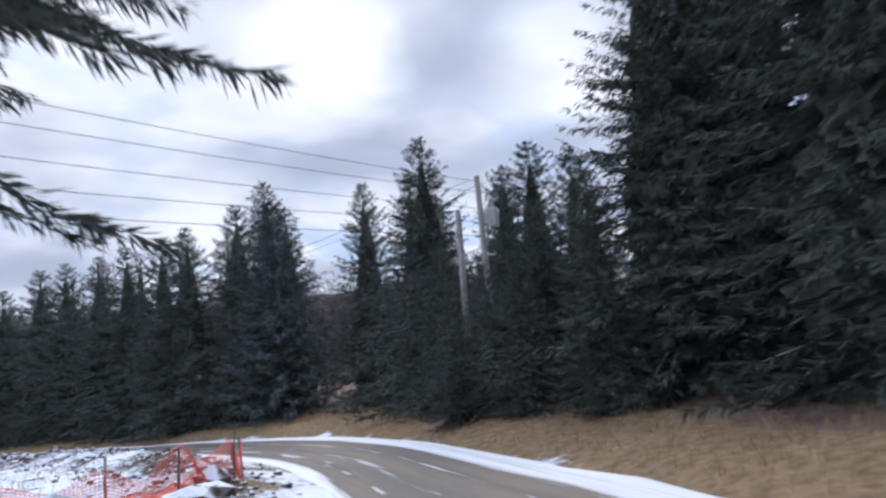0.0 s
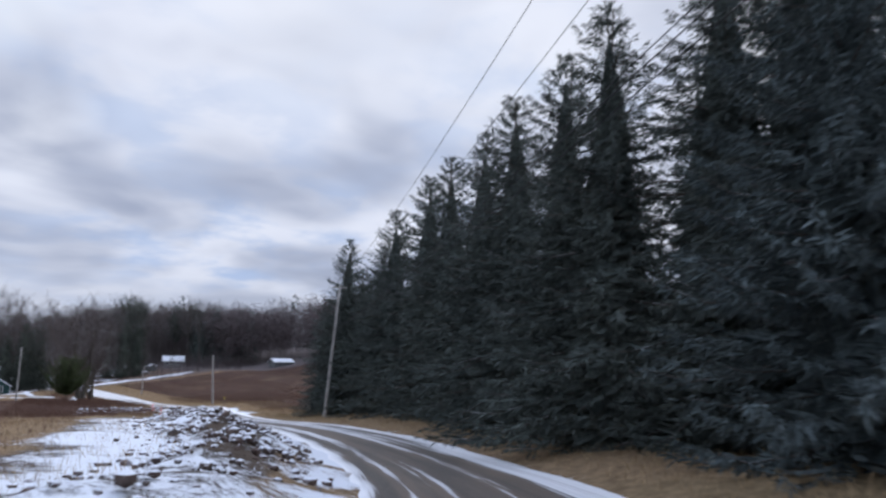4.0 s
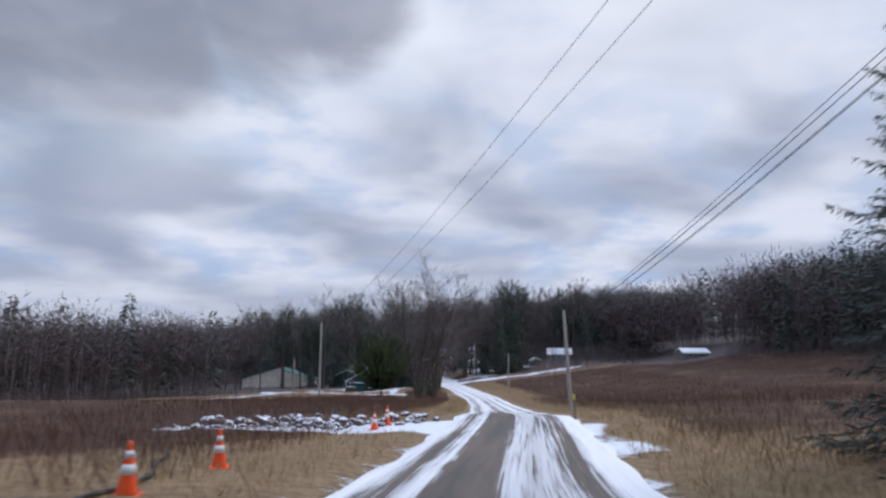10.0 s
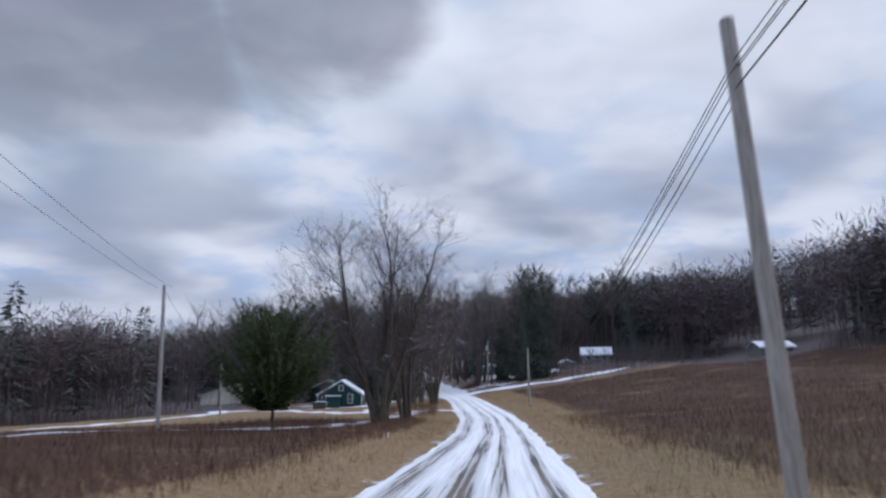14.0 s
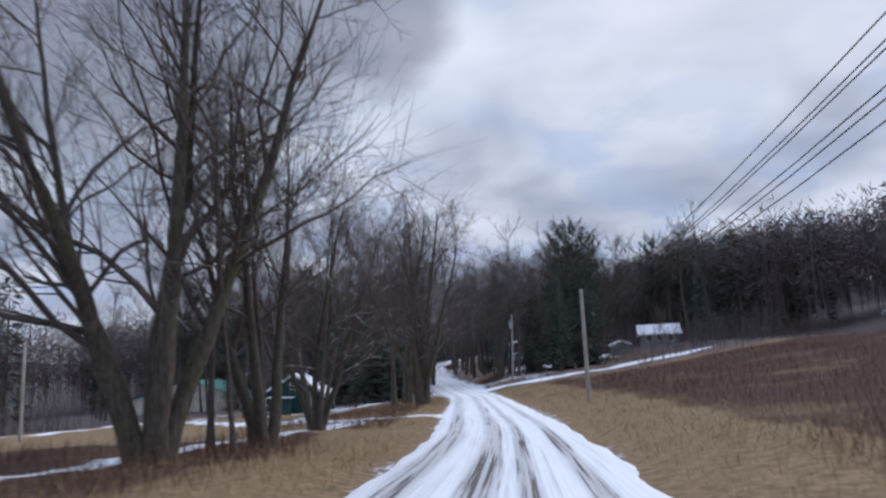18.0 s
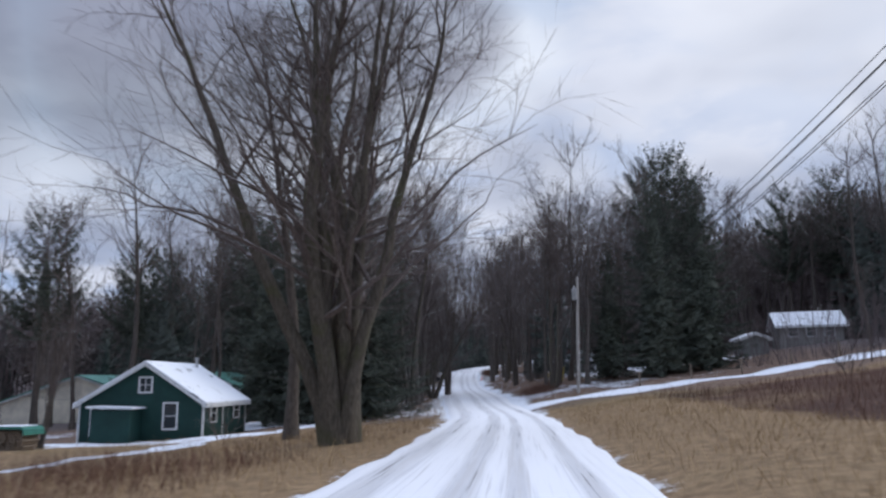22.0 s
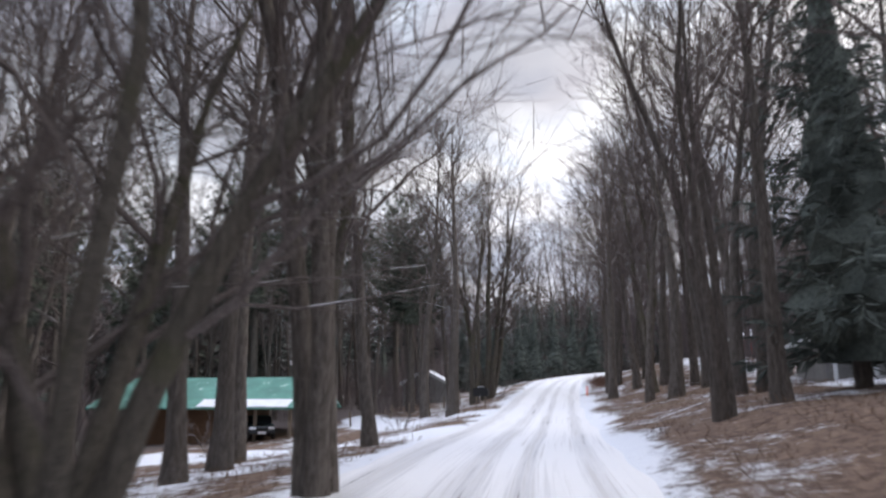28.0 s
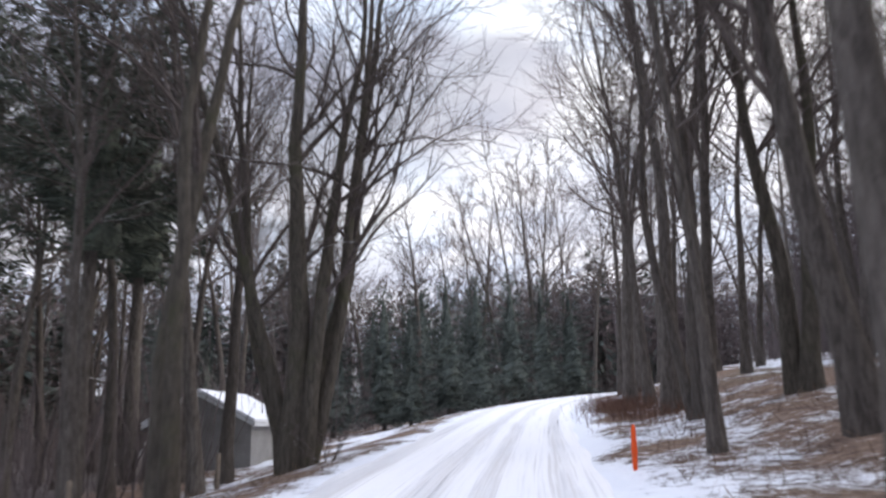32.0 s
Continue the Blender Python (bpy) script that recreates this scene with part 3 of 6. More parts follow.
def slivers(p, way, ln, wide, rng, flat=0.0):
    """Slender kites, one for each fine twig or needle spray: start, way, length and half width; flat lays them level."""
    a = np.cross(way, rng.normal(0, 1, way.shape) + np.array([0, 0, flat]))
    a *= (wide / (np.linalg.norm(a, axis=1) + 1e-9))[:, None]
    step = way * ln[:, None]
    mid = p + step * 0.4
    quad = np.stack([p, mid + a, p + step, mid - a], 1)
    return quad.reshape(-1, 3), np.arange(4 * len(p)).reshape(-1, 4)


def sprigs(rng, paths, per, reach, turn, wide, lift=0.15):
    """Fine twigs all along the given limbs."""
    q = np.array([x for x, _ in paths])
    b, n, _ = q.shape
    along_ = np.tile(rng.uniform(0.25, 1.0, (b, per)), 1) * (n - 1)
    i = np.minimum(along_.astype(int), n - 2)
    u = (along_ - i)[..., None]
    rows = np.arange(b)[:, None]
    p = (q[rows, i] * (1 - u) + q[rows, i + 1] * u).reshape(-1, 3)
    axis = (q[rows, i + 1] - q[rows, i]).reshape(-1, 3)
    axis /= np.linalg.norm(axis, axis=1, keepdims=True) + 1e-9
    side = np.cross(axis, rng.normal(0, 1, axis.shape))
    side /= np.linalg.norm(side, axis=1, keepdims=True) + 1e-9
    ang = rng.uniform(turn[0], turn[1], len(p))[:, None]
    way = axis * np.cos(ang) + side * np.sin(ang) + np.array([0, 0, lift])
    way /= np.linalg.norm(way, axis=1, keepdims=True)
    ln = np.repeat(np.linalg.norm(q[:, -1] - q[:, 0], axis=1), per) * rng.uniform(reach[0], reach[1], len(p))
    return slivers(p, way, ln, np.full(len(p), wide) * rng.uniform(0.7, 1.3, len(p)), rng)


def bare_tree(seed, tall, stems, spread, bole, r0, fan, twig_r, upright=0.10, reach=1.0, steep=(0.5, 1.1)):
    """Stems (trunk) and branches (crown) of a leafless tree, as two meshes' arrays."""
    rng = np.random.default_rng(seed)
    trunk, limbs, boughs = [], [], []
    for k in range(stems):
        az = 2 * math.pi * (k + rng.uniform(-0.3, 0.3)) / max(stems, 1)
        lean = spread * (0.4 + rng.uniform(0, 0.7)) if stems > 1 else rng.uniform(0, 0.05)
        way = np.array([math.cos(az) * lean, math.sin(az) * lean, 1.0])
        off = np.array([math.cos(az), math.sin(az), 0]) * (r0 * 0.6 if stems > 1 else 0)
        rr = r0 * (rng.uniform(0.6, 1.0) if stems > 1 else 1.0)
        ln = tall * rng.uniform(0.78, 1.0)
        pts, rad = limb(rng, off + np.array([0, 0, -0.3]), way, ln, rr, rr * 0.08, 14, 0.065 if stems > 1 else 0.04, 0.03)
        rad[0] *= 1.55
        rad[1] *= 1.08
        trunk.append((pts, rad))
        level1 = []
        for _ in range(fan[0]):
            f = rng.uniform(bole, 0.97)
            i = min(int(f * 13), 12)
            u = f * 13 - i
            p = pts[i] * (1 - u) + pts[i + 1] * u
            axis = unit(pts[i + 1] - pts[i])
            l1 = tall * rng.uniform(0.20, 0.44) * (1.15 - f * 0.75)
            level1.append(limb(rng, p, child_way(rng, axis, rng.uniform(*steep)), l1 * reach, max(rad[i] * 0.42, twig_r * 1.8), twig_r * 0.7, 8, 0.17, upright))
        limbs += level1
        for q, qr in level1 + [(pts[7:], rad[7:])]:
            ln1 = np.linalg.norm(q[-1] - q[0])
            for _ in range(fan[1]):
                i = rng.integers(1, len(q) - 1)
                axis = unit(q[i + 1] - q[i])
                boughs.append(limb(rng, q[i], child_way(rng, axis, rng.uniform(0.4, 0.9)), ln1 * rng.uniform(0.28, 0.62), max(qr[i] * 0.42, twig_r * 0.95), twig_r * 0.4, 4, 0.22, upright))
    t = joined([tubes(trunk, 9)])
    c = joined([tubes(limbs, 4), tubes(boughs, 3), sprigs(rng, boughs, fan[2], (0.25, 0.7), (0.35, 1.0), twig_r * 0.48), sprigs(rng, limbs, fan[2], (0.10, 0.3), (0.4, 1.1), twig_r * 0.55)])
    return t, c


def spruce(seed, tall, wide, droop=0.35, skirt=0.25, boughs=420, twigs=20, tip=0.0, fine=1.0, body=0.6, power=0.74, hang=0.0, tiers=24):
    """Trunk and foliage of a conifer: boughs in loose tiers round a dense inner body, all set with fine sprays."""
    rng = np.random.default_rng(seed)
    trunk = tubes([limb(rng, np.array([0, 0, -0.3]), np.array([0, 0, 1.0]), tall + 0.2, tall * 0.017, 0.02, 10, 0.006, 0.02)], 8)
    u = (np.arange(boughs) + rng.uniform(0, 1, boughs)) / boughs
    f = 0.985 * (1 - (1 - u) ** 0.92)
    f = np.clip(np.round(f * tiers) / tiers + rng.normal(0, 0.42 / tiers, boughs), 0.0, 0.99)
    az = np.arange(boughs) * 2.39996 + rng.normal(0, 0.5, boughs)
    lump = 1 + 0.12 * np.sin(3 * az + 7 * f + seed) + 0.10 * np.sin(2 * az - 17 * f + 2 * seed)
    shape = (1 - f) ** power * np.where(f < 0.05, 0.82, 1.0)
    ln = (wide * shape * lump + 0.16 + tip * tall * 0.35) * rng.uniform(0.60, 1.04, boughs)
    z = skirt + f * (tall - skirt)
    out = np.stack([np.cos(az), np.sin(az), np.zeros(boughs)], 1)
    rise = 0.22 + 0.75 * f ** 2 - droop * (1 - f) + rng.normal(0, 0.07, boughs)
    n = 5
    w = np.linspace(0, 1, n)[None, :, None]
    q = out[:, None] * ln[:, None, None] * w
    q[:, :, 2] = z[:, None] + ln[:, None] * (rise[:, None] * w[:, :, 0] - droop * 0.9 * w[:, :, 0] ** 2 + 0.30 * w[:, :, 0] ** 4)
    wood = tubes([(q[k], np.linspace(0.02 + 0.010 * ln[k], 0.006, n)) for k in range(0, boughs, 3 if boughs > 200 else 4)], 3)
    # each bough is a feather of shoots to both sides, with short hanging sprays under it
    leaves = []
    groups = ((int(twigs * 3.2), 0.15, 0.11, 0.070, (0.25, 1.1), (-0.5, 0.25)), (int(twigs * 2.2), 0.30, 0.08, 0.068, (0.0, 0.7), (-1.1 - hang, -0.1)))
    for share, low, long, half, spread, fall in groups:
        m = np.maximum(4, (share * (0.30 + 0.70 * ln / max(wide, 0.1))).astype(int))
        at = np.repeat(np.arange(boughs), m)
        total = len(at)
        g = low + (1 - low) * rng.uniform(0, 1, total) ** 0.85
        i = np.minimum((g * (n - 1)).astype(int), n - 2)
        t = (g * (n - 1) - i)[:, None]
        o = out[at]
        side = np.stack([o[:, 1], -o[:, 0], np.zeros(total)], 1) * rng.choice([-1.0, 1.0], total)[:, None]
        p = q[at, i] * (1 - t) + q[at, i + 1] * t + rng.normal(0, 0.03, (total, 3))
        way = o * rng.uniform(0.35, 0.9, total)[:, None] + side * (rng.uniform(*spread, total) * (1.3 - g))[:, None]
        way[:, 2] += rng.uniform(*fall, total)
        way /= np.linalg.norm(way, axis=1, keepdims=True)
        size = fine * (0.20 + long * ln[at] * (1.25 - g)) * rng.uniform(0.6, 1.3, total)
        leaves.append(slivers(p, way, size, size * half * rng.uniform(0.7, 1.2, total), rng, 0.4))
    m = 26
    top = np.stack([rng.normal(0, 0.03, m), rng.normal(0, 0.03, m), tall * rng.uniform(0.93, 0.995, m)], 1)
    way = np.stack([rng.normal(0, 0.45, m), rng.normal(0, 0.45, m), np.full(m, 0.9)], 1)
    way /= np.linalg.norm(way, axis=1, keepdims=True)
    leaves.append(slivers(top, way, rng.uniform(0.25, 0.5, m), rng.uniform(0.02, 0.035, m), rng))
    if body:
        rows, sides = (4 * tiers, 37) if boughs > 250 else (30, 11)
        peak = 0.93 if power > 0.7 else 0.69
        fr = np.broadcast_to(np.linspace(0.0, peak, rows)[:, None], (rows, sides))
        a = 2 * np.pi * np.arange(sides)[None] / sides + 0.13 * np.arange(rows)[:, None]
        wave = 0.80 + 0.13 * np.sin(5 * a + 31 * fr + seed) * np.sin(43 * fr + 2 * a) + 0.12 * np.sin(3 * a + 7 * fr + seed)
        rad = wide * body * np.clip(peak - fr, 0, 1) ** (0.7 if peak < 0.9 else 0.9) * np.minimum(1.0, 0.72 + 1.9 * fr) * wave * rng.uniform(0.6, 1.12, (rows, sides))
        zz = skirt + fr * (tall - skirt) - 0.45 * droop * rad
        ring = np.stack([rad * np.cos(a), rad * np.sin(a), zz], -1).reshape(-1, 3)
        k, k2 = np.arange(sides), (np.arange(sides) + 1) % sides
        r0 = np.arange(rows - 1)[:, None] * sides
        leaves.append((ring, np.stack([r0 + k, r0 + k2, r0 + sides + k2, r0 + sides + k], -1).reshape(-1, 4)))
    return joined([trunk, wood]), joined(leaves)


def blades(x, y, z, tall, wide, rng, lean=0.35):
    """Standing blades, one slender leaf of two triangles each."""
    n = len(x)
    a = rng.uniform(0, 2 * np.pi, n)
    side = np.stack([np.cos(a), np.sin(a), np.zeros(n)], 1) * wide[:, None]
    tip = np.stack([rng.normal(0, lean, n) * tall, rng.normal(0, lean, n) * tall, tall], 1)
    p = np.stack([x, y, z - 0.03], 1)
    quad = np.stack([p - side * 0.6, p + side * 0.6, p + tip * 0.6 + side, p + tip], 1)
    return quad.reshape(-1, 3), np.arange(4 * n).reshape(-1, 4)


def rock(rng, size):
    bm = bmesh.new()
    bmesh.ops.create_icosphere(bm, subdivisions=1, radius=1.0)
    st = rng.uniform(0.6, 1.2, 3) * size
    for v in bm.verts:
        v.co = Vector((v.co.x * st[0], v.co.y * st[1], v.co.z * st[2] * 0.7)) * float(rng.uniform(0.75, 1.15))
    return bm

# ---- ground and road ----


def spaced(a, b, step, lo, hi):
    """Grid lines: every step from a to b, then ever wider out to lo and hi."""
    mid = list(np.arange(a, b + step / 2, step))
    left, right, w = [], [], step
    p = mid[0]
    while p > lo:
        w *= 1.16
        p -= w
        left.append(p)
    p, w = mid[-1], step
    while p < hi:
        w *= 1.16
        p += w
        right.append(p)
    return np.array(left[::-1] + mid + right)


LANES = [  # snowy lanes beside the road: half width, and their way
    (1.25, [(57, 199), (50, 200.5), (44, 206), (38, 216), (31, 230), (20, 240)]),
    (1.5, [(-40, 90), (-20, 130), (-3, 165), (12, 195), (18, 211), (20, 235), (10, 260)]),
    (2.4, [(51, 99.2), (46, 100.2), (39, 99.4)]),
    (0.8, [(10, 148), (30, 152), (44.3, 156.2), (47, 163), (49, 179), (53, 198)]),
    (0.8, [(48, 203), (46, 216), (46.5, 230), (47, 242), (52, 252)]),
    (1.7, [(61, 251), (68, 253), (77, 255), (100, 258), (135, 262), (180, 270)]),
    (2.2, [upper(58, 288), upper(52, 291), upper(46, 295), upper(36, 300)]),
    (1.2, [upper(57, 304), upper(50, 309), upper(46, 318), upper(40, 330)]),
    (1.0, [(46, 238), (36, 237.5), (28, 242)]),
]


def lane_mask(x, y):
    best = np.zeros(len(x))
    for half, pts in LANES:
        q = catmull(pts, 4)[:, :2]
        dist = np.full(len(x), 1e9)
        for a, b in zip(q, q[1:]):
            ab = b - a
            u = np.clip(((x - a[0]) * ab[0] + (y - a[1]) * ab[1]) / (ab @ ab), 0, 1)
            dist = np.minimum(dist, np.hypot(x - a[0] - u * ab[0], y - a[1] - u * ab[1]))
        best = np.maximum(best, np.clip(1.5 - dist / half, 0, 1))
    return best


def bump_at(x, y, cx, cy, rx, ry=None):
    ry = ry or rx
    return np.exp(-((x - cx) / rx) ** 2 - ((y - cy) / ry) ** 2)


def smooth(v, a, b):
    u = np.clip((v - a) / (b - a), 0, 1)
    return u * u * (3 - 2 * u)


def ground_masks(x, y):
    s, d, _ = along(x, y)
    l, r = road_edges(s)
    off = np.where(d < 0, l - d, d - r)
    lane = lane_mask(x, y)
    weeds = np.where(d < 0, smooth(off, 2.6, 5.2) * smooth(s, 95, 112), smooth(off, np.interp(s, [100, 180, 230], [1.8, 2.6, 4.2]), np.interp(s, [100, 180, 230], [4.2, 5.4, 7.5])) * smooth(s, 100, 128))
    weeds = np.where((d < 0) & (s < 95), smooth(off, 12, 30), weeds)
    weeds *= 1 - 0.9 * np.where(d < 0, smooth(s, 198, 208), smooth(s, 255, 268))
    litter = smooth(s, 250, 275) * np.where(d < 0, 1, smooth(s, 255, 268))
    litter = np.maximum(litter, smooth(np.abs(d), 90, 120))
    near_bank = np.interp(s, [12, 30], [1.2, 6.0])
    litter = np.maximum(litter, smooth(off, near_bank, near_bank + 3) * (d > 0) * (1 - smooth(s, 95, 105)) * 0.9)
    snow = 0.04 + 0.24 * litter
    snow += np.exp(-np.clip(off, 0, None) / 0.45) * 0.45
    rubble = (d < 0) * smooth(s, -40, -5) * (1 - smooth(s, 92, 104)) * smooth(off, -0.2, 0.3) * (1 - smooth(off, 6, 11))
    snow += rubble * 0.42
    snow += (d < 0) * (s < 95) * smooth(off, 2, 6) * (1 - smooth(off, 16, 30)) * 0.22
    snow += lane * 0.85
    snow += bump_at(x, y, 52.7, 91.5, 0.9, 3.0) * 0.6
    snow += smooth(s, 280, 300) * (d > 0) * smooth(off, 7, 10) * (1 - smooth(off, 24, 34)) * 0.42 * (1 - 0.5 * smooth(s, 306, 318))
    snow += smooth(s, 278, 296) * (d > 0) * smooth(off, 0.5, 2) * (1 - smooth(off, 10, 16)) * 0.06
    snow += smooth(s, 288, 306) * (d > 0) * (1 - smooth(off, 5, 9)) * 0.12
    snow += bump_at(x, y, 66, 262, 9, 5) * 0.3
    snow += bump_at(x, y, 40, 235.5, 8, 3.5) * 0.6 + bump_at(x, y, 43, 250, 14, 5) * 0.4
    snow += smooth(s, 255, 300) * (d < 0) * smooth(off, 1, 5) * 0.16
    snow += smooth(s, 236, 250) * (d < 0) * (1 - smooth(off, 5, 9)) * 0.14
    dirt = (d < 0) * smooth(s, -40, -5) * (1 - smooth(s, 92, 104)) * smooth(off, 0.5, 2) * (1 - smooth(off, 7, 11)) * 0.8
    wooded = np.where(d < 0, smooth(-d, np.interp(s, [0, 120, 200, 250, 280, 345], [115, 95, 88, 58, 34, 14]), np.interp(s, [0, 120, 200, 250, 280, 345], [125, 105, 98, 66, 42, 20])),
                      smooth(d, np.interp(s, [0, 120, 200, 258, 268, 340], [95, 76, 70, 64, 32, 18]), np.interp(s, [0, 120, 200, 258, 268, 340], [105, 84, 78, 70, 40, 26])))
    return weeds, litter, snow * (1 - 0.9 * wooded), dirt, wooded


gx, gy = spaced(-22, 112, 1.15, -1500, 1600), spaced(-16, 372, 1.15, -1500, 1900)
X, Y = np.meshgrid(gx, gy)
Z = height(X, Y)
nx, ny = len(gx), len(gy)
i0 = (np.arange(ny - 1)[:, None] * nx + np.arange(nx - 1)).ravel()
ground = mesh_obj("ground", np.stack([X.ravel(), Y.ravel(), Z.ravel()], 1), np.stack([i0, i0 + 1, i0 + nx + 1, i0 + nx], 1), MAT["ground"], smooth=True)
tagged(ground, "dry straw grass, brown weeds and patchy thin snow", "ground", kind="structure")
for key, values in zip(("weeds", "litter", "snow", "dirt", "wooded"), ground_masks(X.ravel(), Y.ravel())):
    ground.data.attributes.new(key, "FLOAT", "POINT").data.foreach_set("value", np.clip(values, 0, 1.3).astype(np.float32))

fine_way = catmull(WAY, 24)
s_way = np.concatenate([[0], np.cumsum(np.linalg.norm(np.diff(fine_way[:, :2], axis=0), axis=1))])
s_way -= s_way[int(np.argmin(fine_way[:, 0] ** 2 + fine_way[:, 1] ** 2))]
tang = np.gradient(fine_way[:, :2], axis=0)
tang /= np.linalg.norm(tang, axis=1, keepdims=True)
right = np.stack([tang[:, 1], -tang[:, 0]], 1)
edge_l, edge_r = road_edges(s_way)
edge_l = edge_l + 0.14 * np.sin(s_way * 0.9) * np.sin(s_way * 0.37)
edge_r = edge_r + 0.14 * np.sin(s_way * 0.8 + 1) * np.sin(s_way * 0.41)
COLS = 25
cu = np.linspace(0, 1, COLS)
lat = edge_l[:, None] * (1 - cu) + edge_r[:, None] * cu
rx, ry = fine_way[:, 0:1] + right[:, 0:1] * lat, fine_way[:, 1:2] + right[:, 1:2] * lat
crown_z = 0.05 * (1 - (2 * cu - 1) ** 2) - 0.09 * (np.abs(2 * cu - 1) > 0.99)
rz = fine_way[:, 2:3] + crown_z + 0.012 * np.sin(lat * 6.0 + 0.8 * np.sin(s_way[:, None] * 0.5))
rows_n = len(fine_way)
i0 = (np.arange(rows_n - 1)[:, None] * COLS + np.arange(COLS - 1)).ravel()
road = mesh_obj("road", np.stack([rx.ravel(), ry.ravel(), rz.ravel()], 1), np.stack([i0, i0 + 1, i0 + COLS + 1, i0 + COLS], 1), MAT["road"], smooth=True)
tagged(road, "narrow country road, muddy asphalt streaked with packed snow", "road", kind="structure")
uv = road.data.uv_layers.new(name="UVMap")
loop_v = np.zeros(len(road.data.loops), np.int32)
road.data.loops.foreach_get("vertex_index", loop_v)
calm_l, calm_r = road_edges(s_way)
mid_lat = lat - (0.5 * (calm_l + calm_r))[:, None]
uvs = np.stack([mid_lat.ravel(), np.repeat(s_way, COLS)], 1)[loop_v]
uv.data.foreach_set("uv", uvs.astype(np.float32).ravel())
# how much snow lies: bare with streaks on the bend, nearly covered in the woods
full = smooth(s_way, 118, 165)[:, None]
side_u = mid_lat / ((edge_r - edge_l) / 2)[:, None]
bend = np.interp(side_u, [-1, -0.88, -0.78, -0.66, -0.60, -0.54, -0.40, -0.30, -0.22, 0.0, 0.10, 0.18, 0.34, 0.46, 0.56, 1.0], [1.0, 0.85, 0.12, 0.10, 0.62, 0.20, 0.14, 0.58, 0.20, 0.12, 0.54, 0.16, 0.14, 0.45, 0.95, 1.1])
straight = np.interp(side_u, [-1, -0.80, -0.70, -0.62, -0.56, -0.46, -0.40, -0.10, 0.0, 0.3, 0.45, 0.52, 0.62, 0.70, 1.0], [1.0, 0.78, 0.32, 0.32, 0.80, 0.74, 0.10, 0.10, 0.62, 0.60, 0.52, 0.32, 0.34, 0.90, 1.1])
turn_in = smooth(s_way, 48, 70)[:, None]
bare = bend * (1 - turn_in) + straight * turn_in
snow_v = bare * (1 - full) + full * (0.86 + 0.12 * smooth(s_way, 165, 240)[:, None])
worn_v = np.broadcast_to(0.0 * (1 - full) + full * (0.34 - 0.12 * smooth(s_way, 190, 280)[:, None]), lat.shape)
for key, values in (("snow", snow_v), ("worn", worn_v)):
    road.data.attributes.new(key, "FLOAT", "POINT").data.foreach_set("value", np.ascontiguousarray(values, dtype=np.float32).ravel())

# ---- trees ----


def tree_thing(name, arrays, mats, label, category, names=("trunk", "crown")):
    """A standing tree as an Empty with its meshes; the first of its kind, to be copied."""
    root = empty(name, Matrix.Identity(4), label, category)
    for nm, (v, f), m in zip(names, arrays, mats):
        mesh_obj(nm, v, f, m, root, smooth=nm == "trunk")
    return root


USED = set()


def plant(proto, x, y, scale=1.0, turn=None, sink=0.0, label="", group="", lean=(0, 0)):
    """A copy of a tree on the ground; the prototype itself is used first."""
    turn = random.uniform(0, 360) if turn is None else turn
    m = pose(x, y, gz(x, y) - sink, lean[0], lean[1], turn) @ Matrix.Scale(scale, 4)
    if proto.name not in USED:
        USED.add(proto.name)
        ob = proto
        ob.matrix_basis = m
    else:
        ob = copy_thing(proto, m)
        ob.matrix_basis = m
    if label:
        ob["label"] = label
    if group:
        ob["group"] = group
    return ob


BOUGHS = ("trunk", "foliage")
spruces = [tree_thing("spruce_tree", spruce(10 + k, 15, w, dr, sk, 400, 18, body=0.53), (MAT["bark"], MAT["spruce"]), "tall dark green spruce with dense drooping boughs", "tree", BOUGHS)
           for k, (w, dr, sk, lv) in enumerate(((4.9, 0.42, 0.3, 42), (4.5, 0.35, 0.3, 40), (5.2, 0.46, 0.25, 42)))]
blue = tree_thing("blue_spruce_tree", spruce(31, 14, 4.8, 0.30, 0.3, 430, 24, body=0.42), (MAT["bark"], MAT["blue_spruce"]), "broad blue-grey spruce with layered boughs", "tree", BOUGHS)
ROW = [(39.9, 25.4, 12.9, 3), (43.8, 28.2, 15.4, 1), (43.4, 30.4, 14.4, 2), (42.4, 34.0, 13.4, 0), (43.6, 37.2, 13.2, 1), (45.6, 42.4, 13.8, 2), (48.0, 47.6, 14.0, 0), (49.8, 53.2, 14.6, 1), (51.9, 58.6, 15.0, 2),
       (53.0, 64.8, 14.2, 0), (56.6, 72.4, 13.3, 1), (54.8, 75.6, 14.3, 1), (57.8, 78.4, 12.4, 2), (60.6, 80.6, 12.6, 0), (57.4, 84.6, 10.0, 2)]
BACK = [(47.8, 29.0, 14.8, 2), (50.0, 36.0, 14.2, 0), (52.4, 42.6, 15.0, 1), (54.6, 49.2, 15.2, 2), (57.0, 56.0, 15.6, 0), (59.4, 62.6, 15.4, 1), (62.0, 69.6, 15.8, 0), (64.4, 77.6, 15.6, 1)]
